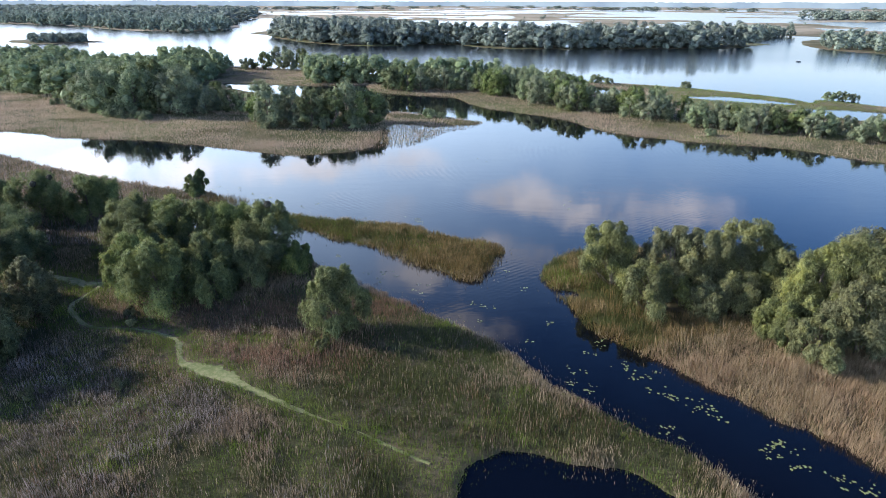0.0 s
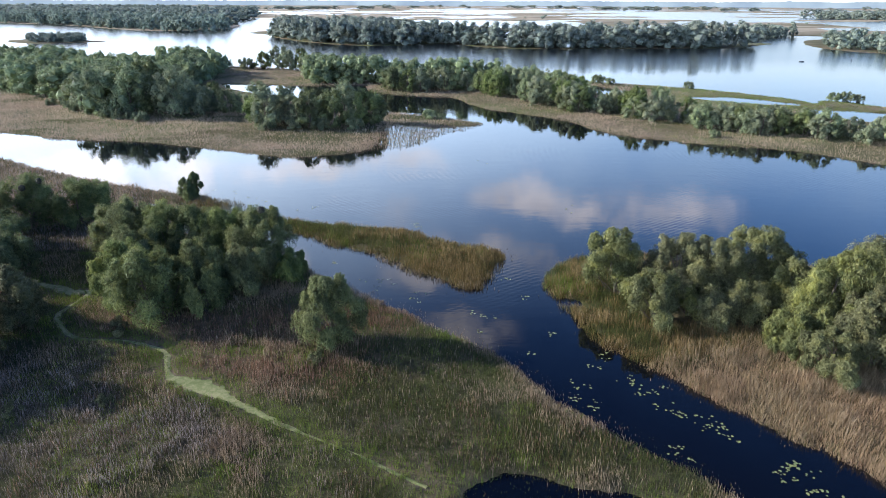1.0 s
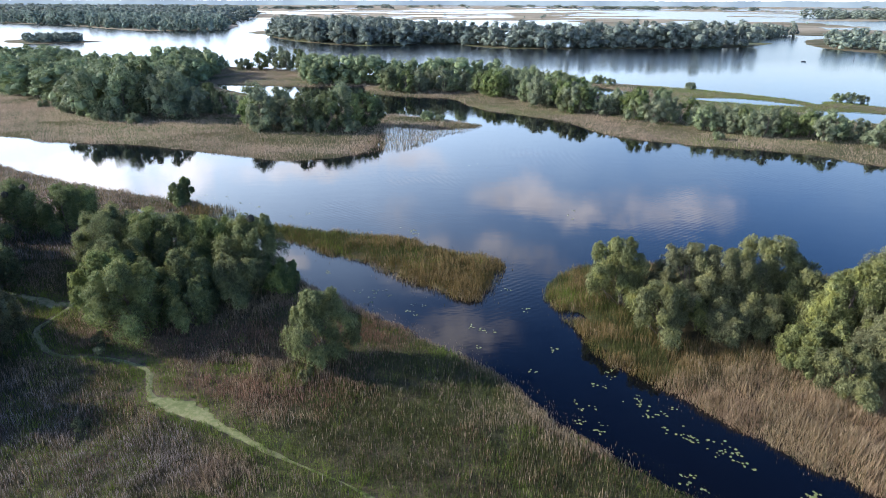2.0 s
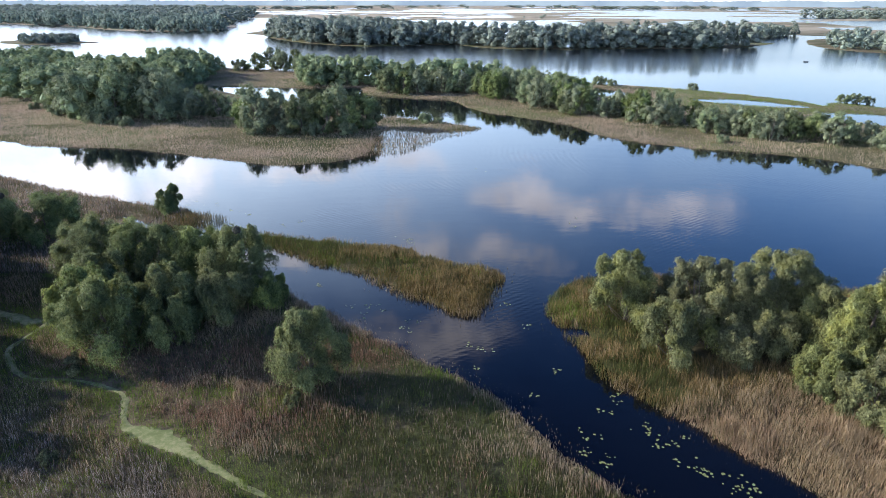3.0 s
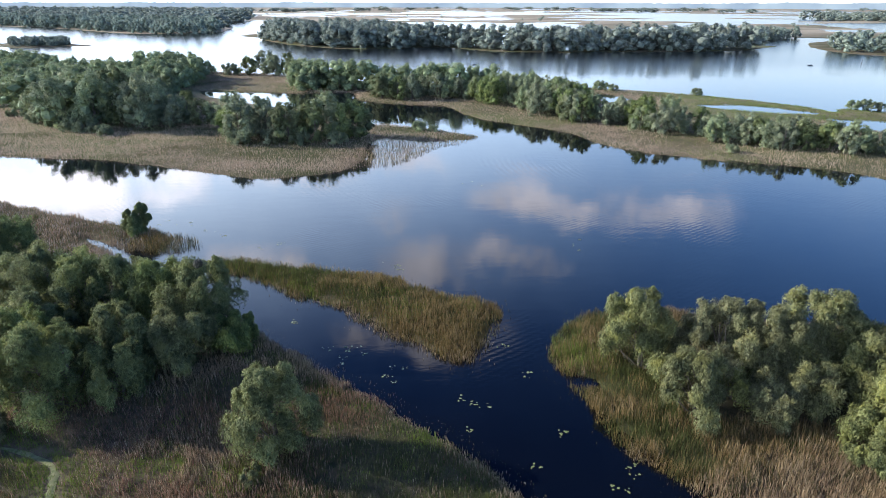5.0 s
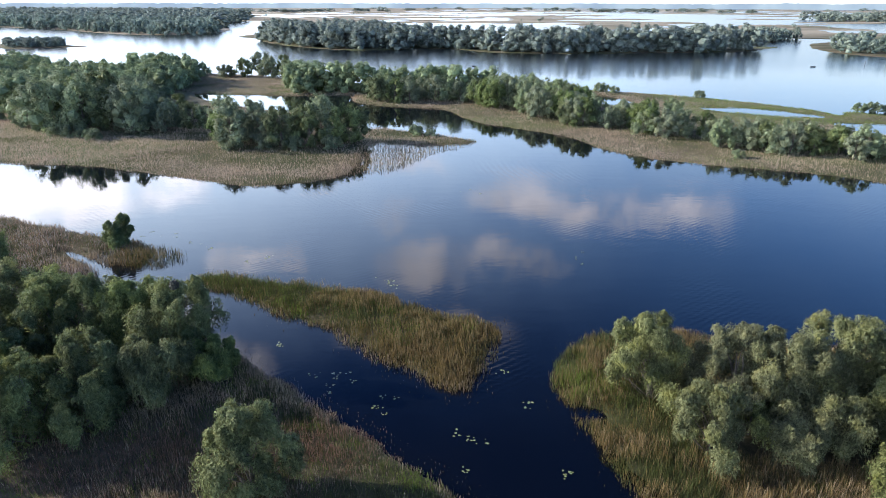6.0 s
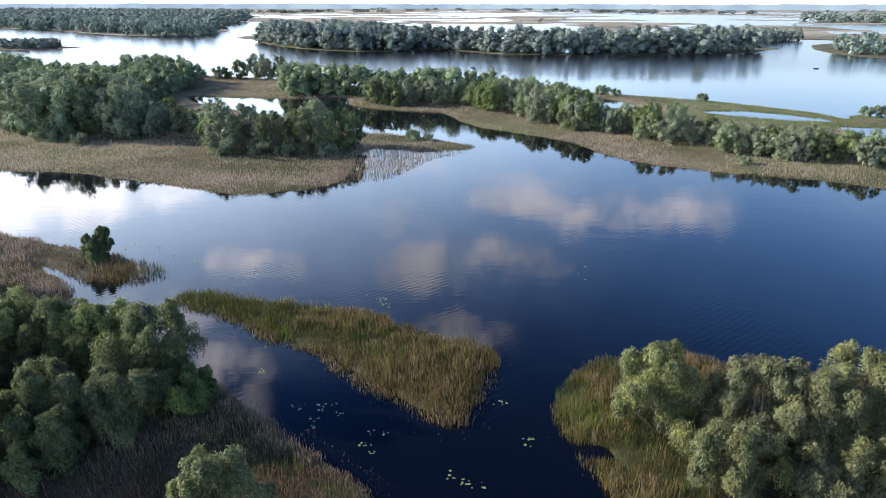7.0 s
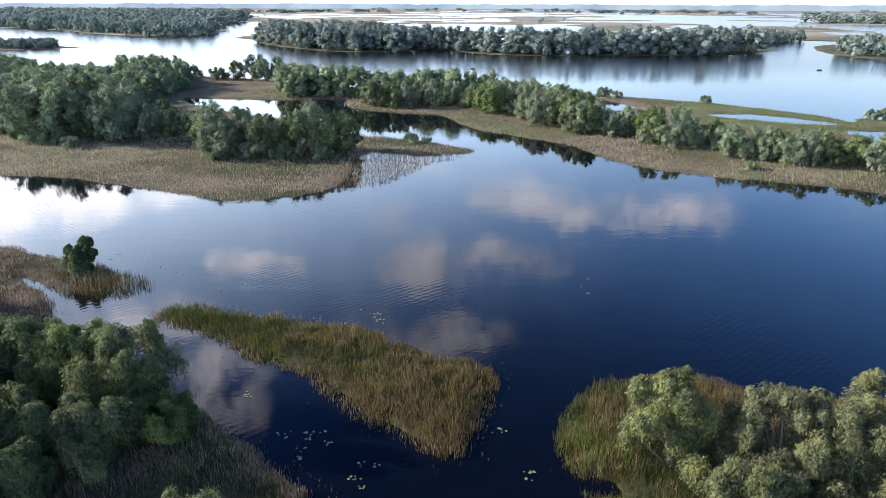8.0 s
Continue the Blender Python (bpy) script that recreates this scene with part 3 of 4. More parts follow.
DARKER = "dark green leafy tree standing in the reeds"
BANK_TREES = [(-80, 117, 10.0, 5.2), (-71.0, 119.5, 8.8, 5.0), (-57.5, 77.5, 9.4, 2.7), (-63, 71.0, 9.0, 4.8), (-56.5, 63.5, 8.0, 4.4), (-78, 99, 9.0, 6.2),
              (-86, 108, 10.5, 5.0), (-88, 97, 9.5, 5.0), (-72, 82, 9.5, 5.0), (-56, 135.2, 6.2, 2.7), (-66, 60, 9.0, 4.5), (-93, 119, 9.5, 4.6), (-70, 93, 7.5, 4.2)]
for k, (x, y, h, r) in enumerate(BANK_TREES):
    set_tree(make_tree("tree", h, r, 200 + k, WILLOW if k == 2 else DARK_LEAF, clumps=14 if y > 130 else 20, puffs=12, each=80, size=0.24, droop=0.5, low=0.06 if y > 130 else 0.12, tall=1.15, bulk=1.05 if y > 130 else 1.25, tousle=0.5, heart=0.0, trunks=1 + k % 2, label=DARKER), x, y, 0)

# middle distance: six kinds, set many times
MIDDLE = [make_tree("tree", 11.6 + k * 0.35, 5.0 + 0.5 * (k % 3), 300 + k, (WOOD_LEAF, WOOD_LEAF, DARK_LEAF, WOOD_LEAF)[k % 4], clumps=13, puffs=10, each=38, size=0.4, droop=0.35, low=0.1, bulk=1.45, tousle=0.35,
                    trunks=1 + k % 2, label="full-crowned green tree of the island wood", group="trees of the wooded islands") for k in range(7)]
for k, ob in enumerate(MIDDLE):
    set_tree(ob, -120 - 14 * k, 300 + 9 * k, 40 * k)


def fill(outline, gap, seed):
    """Places inside an outline, about gap apart."""
    rng = np.random.RandomState(seed)
    o = rounded(outline)
    lo, hi = o.min(0), o.max(0)
    gx, gy = np.meshgrid(np.arange(lo[0], hi[0], gap), np.arange(lo[1], hi[1], gap))
    x = gx.ravel() + rng.uniform(-0.42, 0.42, gx.size) * gap
    y = gy.ravel() + rng.uniform(-0.42, 0.42, gx.size) * gap
    ok = inside(o, x, y) > 0
    return x[ok], y[ok]


SPIT_WOOD = [(-219, 312), (-170, 277), (-130, 244), (-98, 240), (-84, 246), (-67, 221), (-44, 216), (-22, 221), (-26, 231), (-50, 234), (-76, 247), (-97, 268), (-124, 302),
             (-126, 346), (-138, 400), (-170, 425), (-180, 370), (-240, 410), (-330, 430), (-330, 330)]
ISLAND_WOODS = [      # outline, gap between trees, scale
    ([(-74, 356), (-64, 340), (-30, 339), (-22, 309), (17, 309), (31, 283), (44, 268), (51, 254), (58, 262), (62, 300), (30, 330), (-20, 345), (-62, 372)], 7.4, 0.98),
    ([(52, 250), (70, 243), (84, 226), (90, 236), (78, 256), (58, 264)], 6.6, 0.9),
    ([(86, 221), (102, 211), (121, 202), (138, 188), (152, 178), (158, 190), (132, 212), (112, 224), (92, 236)], 6.2, 0.74),
]
BEHIND = []
SHRUB = make_tree("bush", 3.4, 2.6, 330, WOOD_LEAF, clumps=11, puffs=9, each=34, size=0.3, droop=0.35, low=0.06, trunks=2, bulk=1.3, tousle=0.6, heart=0.3, label="low green shrub before the island wood")
set_tree(tagged(SHRUB, category="bush"), -150, 262, 0)
rng = np.random.RandomState(17)
for t in np.linspace(0, 1, 16):
    x, y = (-165 + 75 * t, 270 - 36 * min(1, t * 1.7)) if t < 0.8 else (-62 + 32 * (t - 0.8) * 5, 215 + 3 * t)
    plant(SHRUB, x + rng.randn(), y + rng.randn() * 1.5, rng.uniform(0, 360), rng.uniform(0.8, 1.4))
for outline, gap, big, seed in [(SPIT_WOOD, 8.0, 1.1, 5)] + [(o, g, b, 6 + k) for k, (o, g, b) in enumerate(ISLAND_WOODS)]:
    rng = np.random.RandomState(seed)
    for x, y in zip(*fill(outline, gap, seed)):
        if math.hypot(x, y) > 322:
            BEHIND.append((x, y))
            continue
        plant(MIDDLE[rng.randint(len(MIDDLE))], x, y, rng.uniform(0, 360), big * rng.uniform(0.72, 1.08) * (1.35 if -136 < x < -100 and y < 262 else 0.72 if -105 < x < -70 and y > 238 else 1.0))
for x, y, s in [(-114, 412, 0.95), (-110, 436, 1.0), (-102, 418, 0.9), (-96, 408, 0.95), (-90, 412, 1.0), (-84, 400, 0.9), (-78, 392, 1.0), (-70, 386, 0.95), (-62, 380, 0.9), (-143, 425, 0.6), (-126, 414, 0.6), (86, 346, 0.4), (92, 342, 0.3), (180, 287, 0.3), (185, 286, 0.34), (128, 326, 0.3),
                (190, 284, 0.26), (-4, 238, 0.3), (1, 236, 0.22), (91, 204, 0.22), (-66, 352, 0.9), (-58, 350, 1.0)]:
    if s < 0.65:
        plant(SHRUB, x, y, x * 7, s * 3.4, label="single dark bush on the reedy shore")
    else:
        plant(MIDDLE[int(abs(x)) % 7], x, y, x * 7, s)


def far_crown(seed, fine):
    """A whole tree of height 1, crown to the ground, for woods too far off to count."""
    rng = np.random.RandomState(seed)
    centre, radius, _ = lobes(rng, 1.0, 0.40, 10, 0.05, 1.5)
    axis = np.column_stack([0 * radius, 0 * radius, centre[:, 2] * 0.7])
    return crown(rng, centre, radius, axis, 5, fine, 0.095 if fine < 9 else 0.055, 0.25, 0.35, 0.05, -0.8)


FAR_CROWNS = {fine: [far_crown(500 + k, fine) for k in range(7)] for fine in (3, 8, 24)}


def far_wood(name, places, h, spread, label, seed, fine=8, mat=FAR_HAZE_LEAF):
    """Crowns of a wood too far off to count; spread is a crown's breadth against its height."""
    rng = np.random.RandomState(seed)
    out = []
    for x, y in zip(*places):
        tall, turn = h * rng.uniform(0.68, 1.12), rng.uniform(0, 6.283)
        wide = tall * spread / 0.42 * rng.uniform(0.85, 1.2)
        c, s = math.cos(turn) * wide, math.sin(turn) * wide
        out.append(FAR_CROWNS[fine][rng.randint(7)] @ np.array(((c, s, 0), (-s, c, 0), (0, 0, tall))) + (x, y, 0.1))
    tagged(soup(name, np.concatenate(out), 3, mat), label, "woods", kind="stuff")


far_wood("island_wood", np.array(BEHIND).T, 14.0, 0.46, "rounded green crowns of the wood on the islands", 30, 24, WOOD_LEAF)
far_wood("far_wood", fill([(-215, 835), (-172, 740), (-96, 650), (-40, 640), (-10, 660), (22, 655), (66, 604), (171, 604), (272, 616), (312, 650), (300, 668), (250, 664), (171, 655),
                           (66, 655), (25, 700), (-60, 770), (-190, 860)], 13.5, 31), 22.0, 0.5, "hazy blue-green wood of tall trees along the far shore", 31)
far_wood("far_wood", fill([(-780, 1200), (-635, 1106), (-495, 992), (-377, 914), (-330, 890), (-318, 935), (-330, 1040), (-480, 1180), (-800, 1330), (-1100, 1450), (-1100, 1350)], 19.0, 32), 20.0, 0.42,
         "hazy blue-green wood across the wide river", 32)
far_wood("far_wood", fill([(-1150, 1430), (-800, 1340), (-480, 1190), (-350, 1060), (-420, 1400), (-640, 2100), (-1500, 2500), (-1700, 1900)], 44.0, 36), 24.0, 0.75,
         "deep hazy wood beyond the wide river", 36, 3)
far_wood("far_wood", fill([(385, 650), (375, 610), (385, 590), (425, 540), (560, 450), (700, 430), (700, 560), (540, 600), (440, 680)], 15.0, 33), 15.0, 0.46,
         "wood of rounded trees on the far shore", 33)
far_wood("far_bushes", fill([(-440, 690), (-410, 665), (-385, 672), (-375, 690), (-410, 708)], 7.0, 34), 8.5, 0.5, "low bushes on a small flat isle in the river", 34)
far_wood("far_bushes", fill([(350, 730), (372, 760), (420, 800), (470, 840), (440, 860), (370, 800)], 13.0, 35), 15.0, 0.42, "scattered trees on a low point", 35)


def horizon():
    """The line of woods where the plain ends, glowing pale blue in place of haze."""
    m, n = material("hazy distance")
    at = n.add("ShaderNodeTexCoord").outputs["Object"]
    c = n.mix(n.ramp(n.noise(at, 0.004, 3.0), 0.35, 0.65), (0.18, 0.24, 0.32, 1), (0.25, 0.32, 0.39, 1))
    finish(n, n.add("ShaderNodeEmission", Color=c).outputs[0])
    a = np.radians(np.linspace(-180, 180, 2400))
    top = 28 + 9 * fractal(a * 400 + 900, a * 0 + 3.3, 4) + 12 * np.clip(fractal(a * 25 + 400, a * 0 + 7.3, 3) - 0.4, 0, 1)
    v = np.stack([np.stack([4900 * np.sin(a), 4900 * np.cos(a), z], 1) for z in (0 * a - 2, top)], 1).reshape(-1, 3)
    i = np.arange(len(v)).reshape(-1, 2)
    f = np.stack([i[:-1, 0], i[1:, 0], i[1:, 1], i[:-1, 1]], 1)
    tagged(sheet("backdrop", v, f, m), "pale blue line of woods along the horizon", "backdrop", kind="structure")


def far_belt():
    rng = np.random.RandomState(41)
    horizon()
    a, r = np.radians(rng.uniform(-50, 50, 800)), rng.uniform(2900, 4300, 800)
    x, y = r * np.sin(a), r * np.cos(a)
    ok = fractal(x / 600, y / 120, 3) > 0.58
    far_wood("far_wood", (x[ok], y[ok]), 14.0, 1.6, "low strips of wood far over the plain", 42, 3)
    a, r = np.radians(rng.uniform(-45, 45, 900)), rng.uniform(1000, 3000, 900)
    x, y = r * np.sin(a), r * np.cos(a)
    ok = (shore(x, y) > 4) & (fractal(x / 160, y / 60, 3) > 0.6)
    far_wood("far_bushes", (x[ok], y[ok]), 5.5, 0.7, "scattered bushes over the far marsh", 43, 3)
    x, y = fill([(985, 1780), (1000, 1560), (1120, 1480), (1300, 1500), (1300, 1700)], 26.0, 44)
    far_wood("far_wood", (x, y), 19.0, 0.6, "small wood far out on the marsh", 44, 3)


far_belt()


# ---- reeds, sedge and lilies ----
def reeds(name, box, per, land, dry, seed, tall=(1.3, 2.3), width=0.05, label="", keep=None, sedge=None, fringe=0.0, straw=None, ragged=0.0, more=()):
    """Stems over the land inside box, split into dry and green beds by dry(x, y, s), 0 to 1; more: further kinds, each with its share."""
    rng = np.random.RandomState(seed)
    x0, x1, y0, y1 = box
    count = int((x1 - x0) * (y1 - y0) * per)
    x, y = rng.uniform(x0, x1, count), rng.uniform(y0, y1, count)
    s = shore(x, y, land, False)
    ok = (s > -0.4 + 0.4 * rng.rand(count)) | ((s > -2.4) & (rng.rand(count) < 0.07 * fringe))
    if keep is not None:
        ok &= keep(x, y)
    tuft = fractal(x / 1.3, y / 1.3, 2)
    if ragged:
        thin = np.clip((s + 0.5) / ragged + 1.6 * (fractal(x / 2.1 + 17, y / 2.1, 3) - 0.5), 0.12, 1)
        ok &= rng.rand(count) < thin
    ok &= rng.rand(count) < 0.1 + 1.6 * (0.5 * tuft + 0.5 * fractal(x / 3.7 + 8, y / 3.7, 2))
    x, y, s, tuft = x[ok], y[ok], s[ok], tuft[ok]
    share = dry(x, y, s)
    pick = rng.rand(len(x)) < share
    bright = np.zeros(len(x), bool) if sedge is None else rng.rand(len(x)) < sedge(x, y, s)
    h = rng.uniform(*tall, len(x)) * (0.75 + 0.5 * fractal(x / 6 + 50, y / 6, 2)) * (0.62 + 0.76 * fractal(x / 1.7 + 5, y / 1.7 + 60, 2)) * np.where(pick, 1.08, 0.85) * np.where(bright, 0.75, 1) * np.clip(0.8 + 0.25 * s, 0.45, 1)
    lean = rng.randn(len(x), 2) * 0.11 + np.column_stack([0.16 * (fractal(x / 7 + 31, y / 7, 2) - 0.46), 0 * x])
    face = rng.uniform(0, math.pi, len(x))
    w = width * rng.uniform(0.6, 1.4, len(x))
    z0 = np.clip(s * 0.2 - 0.45, -0.25, 0.25) if ragged else np.clip(s * 0.2, -0.05, 0.3)
    foot = np.column_stack([x, y, z0 - 0.1])
    tip = foot + np.column_stack([lean[:, 0] * h, lean[:, 1] * h, h])
    mid = foot * 0.45 + tip * 0.55
    mid[:, 2] += 0.06 * h
    side = np.column_stack([np.cos(face) * w, np.sin(face) * w, 0 * w])
    plumed = np.stack([foot, mid - side, tip, mid + side], 1)
    bladed = np.stack([foot - side * 1.2, foot + side * 1.2, tip], 1)
    beds = []
    left = ~bright
    for mat, kind, part_of in more:
        mine = left & (rng.rand(len(x)) < part_of(x, y, s))
        beds.append((mine, mat, kind))
        left = left & ~mine
    for mask, mat, kind in (*beds, (pick & left, straw or DRY_REED, "rusty olive reeds" if straw is RUSTY_REED else "dry straw-coloured reeds"), (~pick & left, GREEN_REED, "olive green reeds"), (bright, SEDGE, "bright green sedge")):
        if mask.sum() > 20:
            bed = soup(name, plumed[mask], 4, mat) if mat in (DRY_REED, RUSTY_REED, STRAW_REED, PLUME_REED, RUSSET_REED) else soup(name, bladed[mask], 3, mat)
            tagged(bed, kind + " " + label, "reeds", kind="stuff")


def bank_dry(x, y, s):
    d = 0.16 + (fractal(x / 9, y / 9, 3) - 0.5) * 2.6
    d = d + 0.75 * np.clip(1.3 - s / 2.0, 0, 1) * (fractal(x / 4 + 3, y / 4, 2) > 0.4) + 0.35 * (y > 104)
    return np.clip(d, 0.05, 0.92)


def bank_russet(x, y, s):
    """Red-brown stands round the middle of the bank and along its far rim."""
    d = np.exp(-((x + 22) ** 2 / 130 + (y - 66.5) ** 2 / 22)) + 0.8 * np.exp(-((x + 8) ** 2 / 60 + (y - 80) ** 2 / 20)) + 0.75 * np.exp(-((x + 32) ** 2 / 300 + (y - 78) ** 2 / 22))
    return np.clip(0.85 * d + 0.5 * (fractal(x / 6 + 70, y / 6, 3) - 0.55), 0, 0.75) * np.where(y > 104, 0.4, 1) + 0.1 * (y > 104)


def bank_plumes(x, y, s):
    """Grey-mauve plumes over the near, drier side."""
    side = np.clip((-6 - x) / 16, 0, 1) * np.clip((66 - y - 0.25 * (x + 30)) / 10, 0, 1)
    return np.clip(side * (0.36 + 3.6 * (fractal(x / 8 + 21, y / 8 + 2, 4) - 0.5)), 0, 0.85) + 0.4 * (y > 104)


def bank_sedge(x, y, s):
    near = off_trail(x, y)
    d = np.where(near < 1.3, 0.75, 0) + 0.35 * np.clip((3.6 - near) / 2, 0, 1) + 0.5 * (fractal(x / 5 + 9, y / 5 + 4, 2) > 0.68) + 0.5 * (x < -8) * (fractal(x / 2.6 + 40, y / 2.6, 3) > 0.64)
    d = d + 0.9 * np.exp(-(x ** 2 + (y - 46) ** 2) / 14) + 0.55 * (inside(POND, x, y) > -2.2) * (fractal(x / 2, y / 2, 2) > 0.45)
    return np.clip(d + 0.85 * np.exp(-((x - 0.5) ** 2 / 12 + (y - 75) ** 2 / 5)) + 0.7 * np.exp(-((x + 33) ** 2 / 20 + (y - 69.5) ** 2 / 8)), 0, 0.9)


def island_straw(x, y, s):
    return np.clip(np.clip((71.0 - y + 0.35 * (x - 30)) / 5, 0, 1) * 0.92 + (fractal(x / 4, y / 4, 2) - 0.5) * 0.7, 0.0, 0.93)


BANK_MORE = ((RUSSET_REED, "russet reeds", bank_russet), (PLUME_REED, "grey-mauve plumed reeds", bank_plumes))
reeds("reed_bed", (-100, 34, 36, 104), 80, [BANK], bank_dry, 61, (0.5, 1.2), 0.019, "covering the marshy bank", lambda x, y: (off_trail(x, y) > -0.55 + 1.0 * value_noise(x * 2.3, y * 2.3)) & (abs(x) < 8 + 0.78 * y), bank_sedge, 0.9,
      more=BANK_MORE)
reeds("reed_bed", (-70, 60, -35, 36.5), 14, [BANK], bank_dry, 67, (0.5, 1.15), 0.035, "behind the open pond", more=BANK_MORE)
reeds("reed_bed", (-150, -40, 104, 180), 30, [BANK], bank_dry, 62, (0.7, 1.5), 0.03, "on the low spit of the bank", lambda x, y: abs(x) < 12 + 0.8 * y, None, 1.5, None, 1.0, BANK_MORE)
reeds("reed_bed", (-57, -41, 124, 139), 26, [BANK_TIP], lambda x, y, s: 0 * x + 0.5, 68, (0.8, 1.7), 0.026, "standing thinly in the water off the bank", None, None, 1.5, RUSTY_REED, 2.4)
reeds("reed_bed", (-42, 15, 85, 128), 110, [ISLET], lambda x, y, s: np.clip((x + 26) / 55 + 0.35 * np.clip(1 - s / 1.6, 0, 1) + (fractal(x / 6, y / 6, 3) - 0.5) * 1.0, 0.04, 0.9),
      63, (0.6, 1.45), 0.024, "filling the long islet", None, lambda x, y, s: 0.3 * np.clip((-x - 4) / 20, 0, 1) + 0.4 * (fractal(x / 4, y / 4, 2) > 0.66), 1.6, RUSTY_REED, 2.4,
      ((STRAW_REED, "pale dry reeds", lambda x, y, s: 0.45 * np.clip(1 - s / 2.2, 0, 1) * (x + 0.9 * y < 96)),))
reeds("reed_bed", (14, 90, 30, 106), 125, [WILLOW_ISLAND], lambda x, y, s: np.clip(0.35 + (fractal(x / 4, y / 4, 2) - 0.5) * 1.4, 0.05, 0.8),
      64, (0.7, 1.6), 0.018, "below the willows", lambda x, y: (x < 10 + 0.8 * y) & (((x - 43) / 13) ** 2 + ((y - 82) / 6.0) ** 2 > 1), lambda x, y, s: 0.85 * np.exp(-((x - 20) ** 2 + (y - 90.5) ** 2) / 18), 1.2, RUSTY_REED, 0.9,
      ((STRAW_REED, "tall straw-coloured reeds", island_straw),))
reeds("reed_bed", (-215, 20, 172, 300), 11.0, [SPIT], lambda x, y, s: np.clip(0.66 + (fractal(x / 22, y / 10, 3) - 0.5) * 2.0, 0.1, 0.95), 65, (0.4, 0.9), 0.042, "along the wooded spit",
      lambda x, y: abs(x) < 14 + 0.8 * y, None, 0.8, PALE_REED)
reeds("reed_bed", (-29, 18, 180, 230), 5.5, [SHALLOWS], lambda x, y, s: 0 * x + 0.75, 69, (0.6, 1.3), 0.04, "standing thinly in the shallows off the spit", None, None, 1.5, DRY_REED, 2.0)
reeds("reed_bed", (-160, 190, 130, 440), 8.0, [MIDDLE_ISLAND], lambda x, y, s: np.clip(0.78 + (fractal(x / 22, y / 22, 3) - 0.5) * 2.0 - 0.5 * (y > 262) * (x > 120) - 0.35 * np.clip((x - 75) / 25, 0, 1), 0.05, 0.95), 66,
      (0.35, 0.8), 0.042, "round the wooded island", lambda x, y: abs(x) < 14 + 0.8 * y, lambda x, y, s: 0.65 * (x > 108) * (y > 255) + 0.35 * (fractal(x / 14, y / 14, 2) > 0.62), 0.0, PALE_REED)


def lily_patches():
    rng = np.random.RandomState(71)
    shapes = []
    for k in range(4):
        bm = bmesh.new()
        turn = [radians(20 + i * 320 / 10) for i in range(11)]
        ring = [bm.verts.new((math.cos(a) * 0.5, math.sin(a) * 0.46 * (1 + 0.08 * math.sin(3 * a + k)), 0.02 + 0.012 * math.sin(2 * a + k))) for a in turn]
        bm.faces.new([bm.verts.new((0.06, 0, 0.012)), *ring])
        ex = bmesh.ops.extrude_face_region(bm, geom=bm.faces[:])
        bmesh.ops.translate(bm, verts=[v for v in ex["geom"] if isinstance(v, bmesh.types.BMVert)], vec=(0, 0, 0.025))
        me = bpy.data.meshes.new("leaf")
        bm.to_mesh(me)
        bm.free()
        me.materials.append(PAD)
        shapes.append(me)
    for x, y, count, wide in LILIES:
        root = new("water_lily_patch")
        root.location = (x, y, 0)
        tagged(root, "loose patch of yellow-green lily leaves floating on water", "water lilies", "lily patches on the channel")
        for k in range(count + 3):
            if k % 4 == 0:
                cx, cy = rng.randn() * wide * 0.8, rng.randn() * wide * 0.6
            ob = new("leaf", shapes[rng.randint(4)])
            ob.parent = root
            s = rng.uniform(0.15, 0.34)
            ob.matrix_basis = pose(cx + rng.randn() * 0.26, cy + rng.randn() * 0.26, rng.uniform(0.0, 0.02), rng.uniform(-4, 4), rng.uniform(-4, 4), rng.uniform(0, 360)) @ Matrix.Scale(s, 4)


NEAR_LILIES = [
    (26.5, 58.8, 7, 1.0), (27.3, 57.5, 7, 1.0), (24.8, 61.7, 8, 1.2), (23.1, 62.9, 8, 1.2), (22.6, 64.7, 6, 1.0), (28.7, 56.9, 8, 1.0),
    (29.6, 55.9, 8, 1.0), (25.6, 59.9, 6, 1.0), (30.4, 54.5, 5, 0.8), (32.7, 50.1, 9, 0.9), (34.1, 50.5, 9, 0.9), (35.0, 49.5, 7, 0.8),
    (33.0, 48.4, 5, 0.6), (34.1, 47.2, 4, 0.5), (36.1, 46.8, 7, 0.7), (38.0, 45.3, 10, 0.9), (38.8, 44.4, 9, 0.8), (40.3, 44.0, 4, 0.6),
    (15.7, 64.1, 9, 1.0), (16.5, 61.1, 9, 1.0),
]
MID_LILIES = [
    (17.2, 59.7, 6, 0.7), (24.6, 51.9, 6, 0.7), (23.8, 52.5, 4, 0.5), (4.8, 82.4, 6, 1.0), (7.1, 81.3, 7, 0.8), (5.3, 76.3, 3, 0.6),
    (14.9, 75.9, 6, 0.8), (12.0, 71.1, 4, 0.5), (20.8, 70.4, 9, 1.5), (19.2, 68.4, 6, 1.0), (-9.8, 93.8, 7, 0.8), (-9.8, 90.5, 7, 0.8),
    (-12.3, 92.9, 3, 0.4), (-8.9, 92.3, 4, 0.6), (-4.3, 86.1, 8, 1.0), (-3.2, 88.6, 4, 0.6), (-39.7, 135.1, 6, 1.2), (-42.6, 137.5, 4, 1.0),
    (-27.9, 129.1, 10, 2.0), (-49.9, 140.8, 7, 2.5),
]
FAR_LILIES = [
    (-54.5, 141.8, 5, 2.0), (-5.6, 120.4, 10, 1.6), (-4.2, 118.1, 6, 1.0), (13.1, 87.3, 8, 0.9), (10.6, 93.2, 3, 0.4), (10.0, 172.6, 6, 2.5),
    (29.6, 130.0, 8, 2.5), (-18.7, 100.3, 4, 0.8),
]
LILIES = NEAR_LILIES + MID_LILIES + FAR_LILIES
lily_patches()


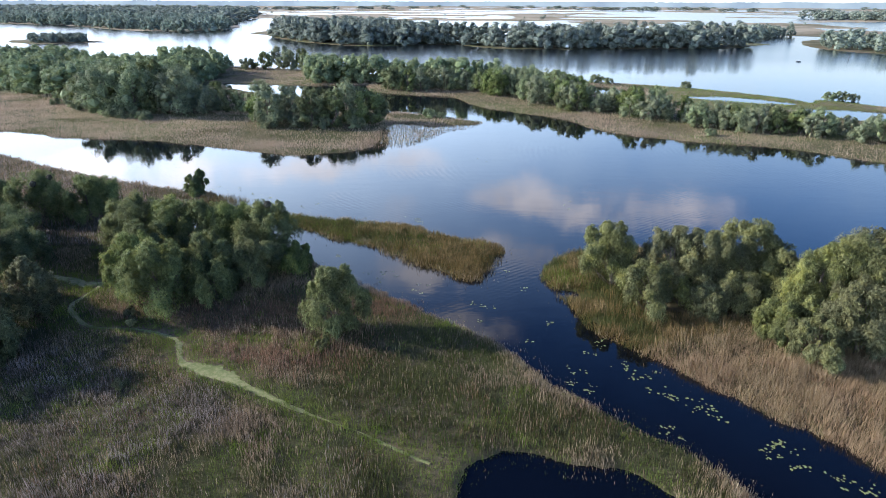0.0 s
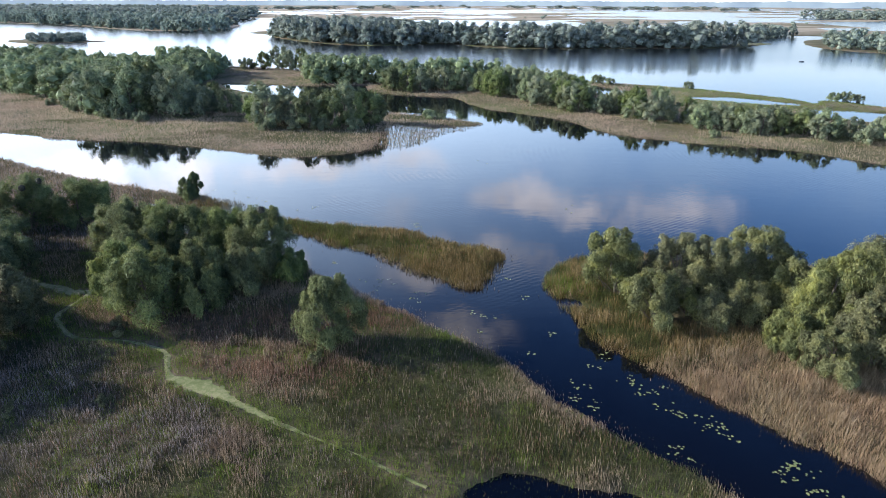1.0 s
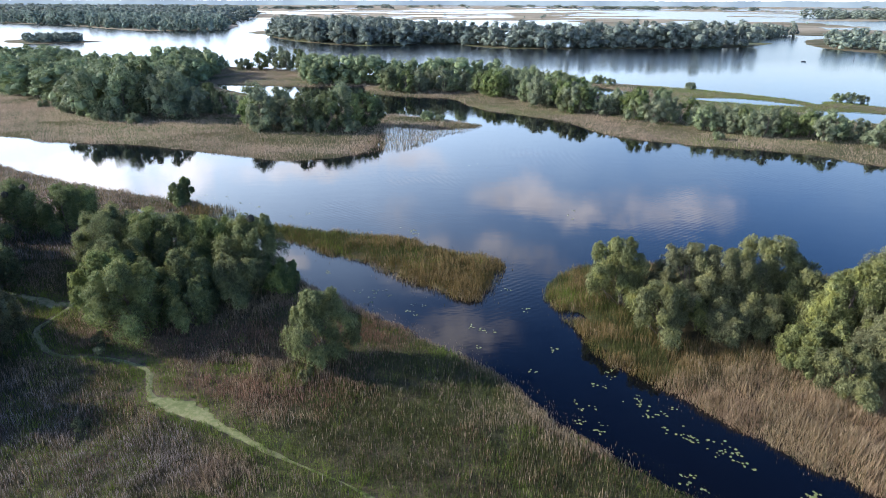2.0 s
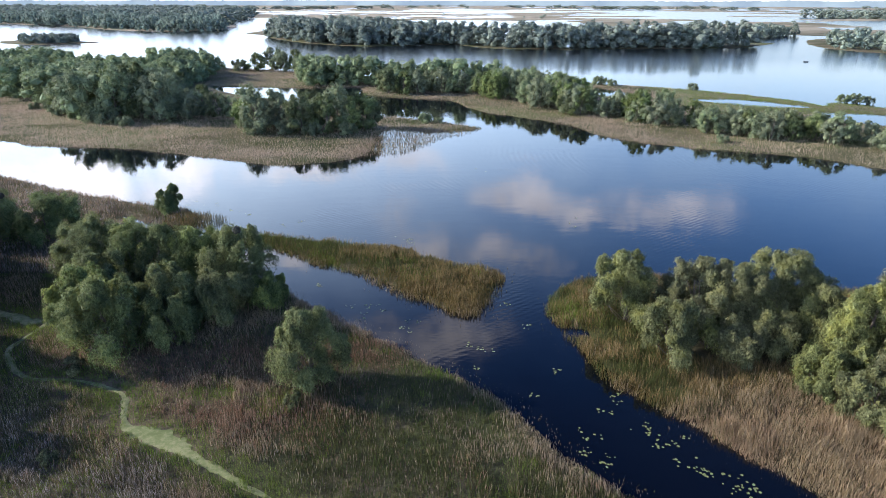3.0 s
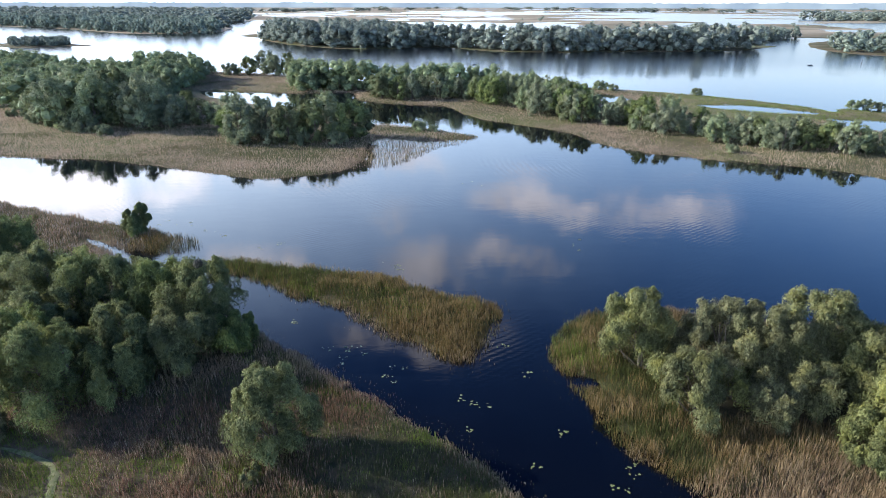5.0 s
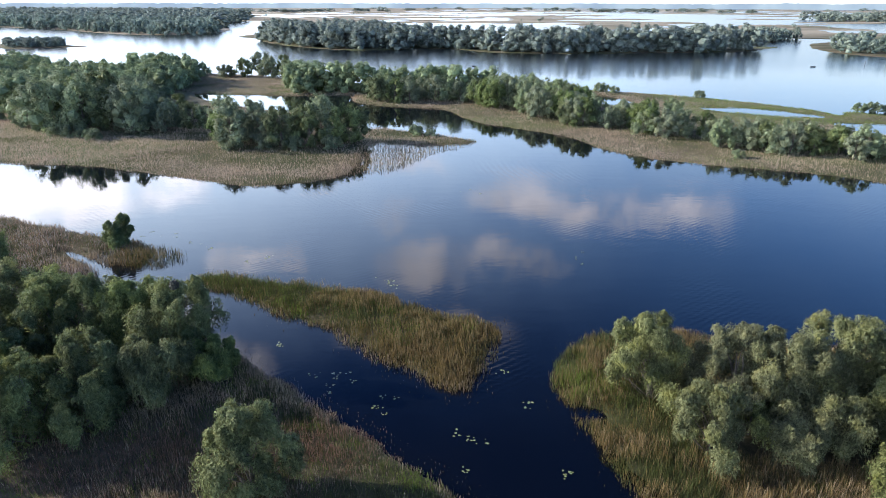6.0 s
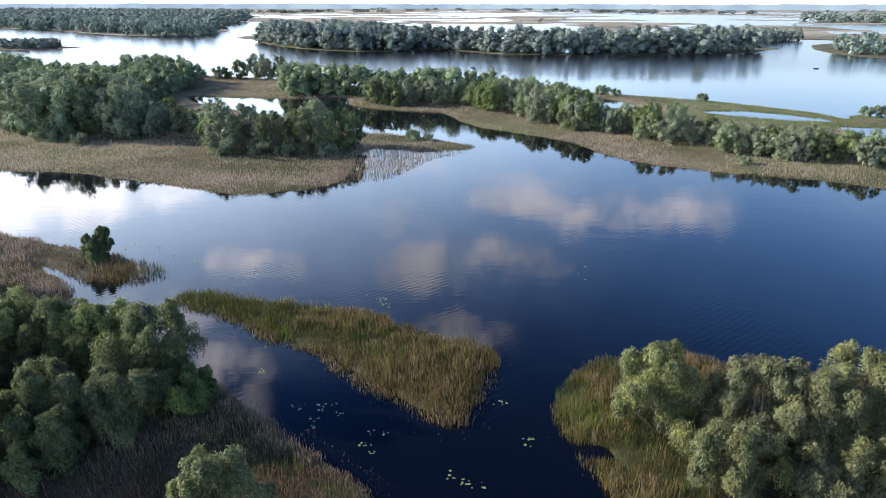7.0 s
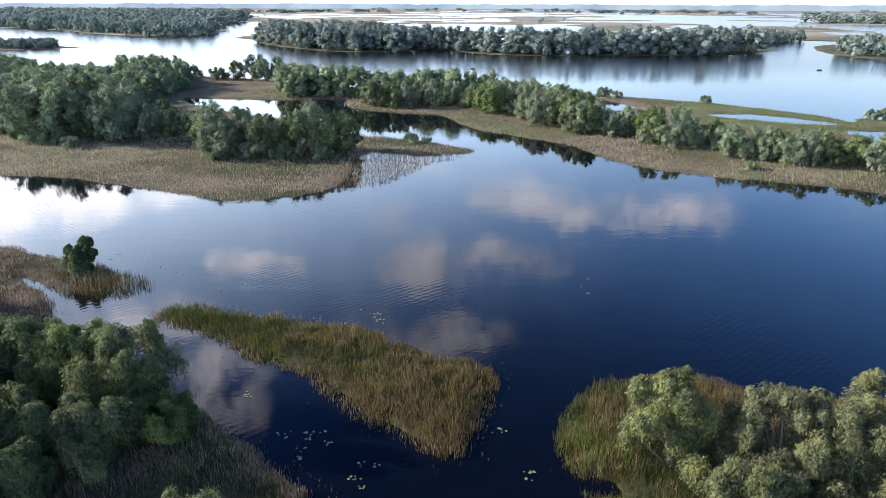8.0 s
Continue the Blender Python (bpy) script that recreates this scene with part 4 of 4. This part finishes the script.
def mistletoe(x, y, z, r, seed):
    rng = np.random.RandomState(seed)
    bm = bmesh.new()
    bmesh.ops.create_icosphere(bm, subdivisions=3, radius=r)
    for v in bm.verts:
        v.co *= 0.75 + 0.35 * rng.rand()
    root = part("mistletoe", bm, NEST, None)
    root.location = (x, y, z)
    tagged(root, "dark round mistletoe clump high in a tree crown", "mistletoe")


for k, (x, y, z, r) in enumerate([(-28.6, 94.9, 11.5, 0.6), (-79.6, 115.0, 9.0, 0.6), (-77.0, 116.4, 10.0, 0.55)]):
    mistletoe(x, y, z, r, k)


def boat(x, y, turn, length):
    root = new("boat")
    root.matrix_basis = pose(x, y, 0, 0, 0, turn)
    tagged(root, "small dark open boat far out on the river", "boat", "boats on the river")
    bm = bmesh.new()
    rows = []
    for t in np.linspace(-1, 1, 9):
        w = 0.17 * length * math.sqrt(max(0.02, 1 - max(0, t) ** 2.5)) * (0.85 if t < -0.9 else 1)
        rows.append([bm.verts.new((t * length / 2, s * w * k, z)) for s, k, z in ((-1, 1, 0.55), (-1, 0.7, -0.1), (1, 0.7, -0.1), (1, 1, 0.55), (1, 0.85, 0.55), (1, 0.6, 0.1), (-1, 0.6, 0.1), (-1, 0.85, 0.55))])
    for a, b in zip(rows, rows[1:]):
        for k in range(8):
            bm.faces.new((a[k], a[(k + 1) % 8], b[(k + 1) % 8], b[k]))
    bm.faces.new(rows[0])
    bm.faces.new(rows[-1][::-1])
    part("hull", bm, HULL, root)
    bm = bmesh.new()
    bmesh.ops.create_cube(bm, size=1.0)
    bmesh.ops.scale(bm, vec=(0.3, 0.3 * length, 0.05), verts=bm.verts)
    bmesh.ops.translate(bm, vec=(-0.1 * length, 0, 0.42), verts=bm.verts)
    part("bench", bm, HULL, root)


boat(271.5, 478.5, 170, 3.4)
boat(29.6, 482.2, 20, 3.2)


def river_mark(x, y):
    """A white daymark on two posts at the water's edge."""
    root = new("river_mark")
    root.location = (x, y, 0)
    tagged(root, "white board on two posts at the river's edge", "sign")
    for k in (-0.9, 0.9):
        post = sheet("post", *tube([(k, 0, -1.5), (k, 0, 1.0), (k, 0, 4.6)], [0.09, 0.08, 0.07], 8), BARK, root)
    bm = bmesh.new()
    bmesh.ops.create_cube(bm, size=1.0)
    bmesh.ops.scale(bm, vec=(2.6, 0.08, 2.2), verts=bm.verts)
    bmesh.ops.bevel(bm, geom=bm.edges[:], offset=0.02, segments=1)
    bmesh.ops.translate(bm, vec=(0, -0.14, 3.6), verts=bm.verts)
    part("board", bm, WHITE, root)


WHITE = make_plain("white board paint", (0.72, 0.72, 0.70), (0.82, 0.82, 0.80), 1.5, 0.6, 0.05)
river_mark(118, 591.5)


def pole(x, y):
    root = sheet("channel_pole", *tube([(0, 0, -2), (0, 0, 1.5), (0.05, 0, 3.2), (0.05, 0, 3.3)], [0.28, 0.26, 0.2, 0.02], 10), HULL)
    root.location = (x, y, 0)
    tagged(root, "dark channel pole standing in the open river", "pole")


pole(319.8, 495.0)
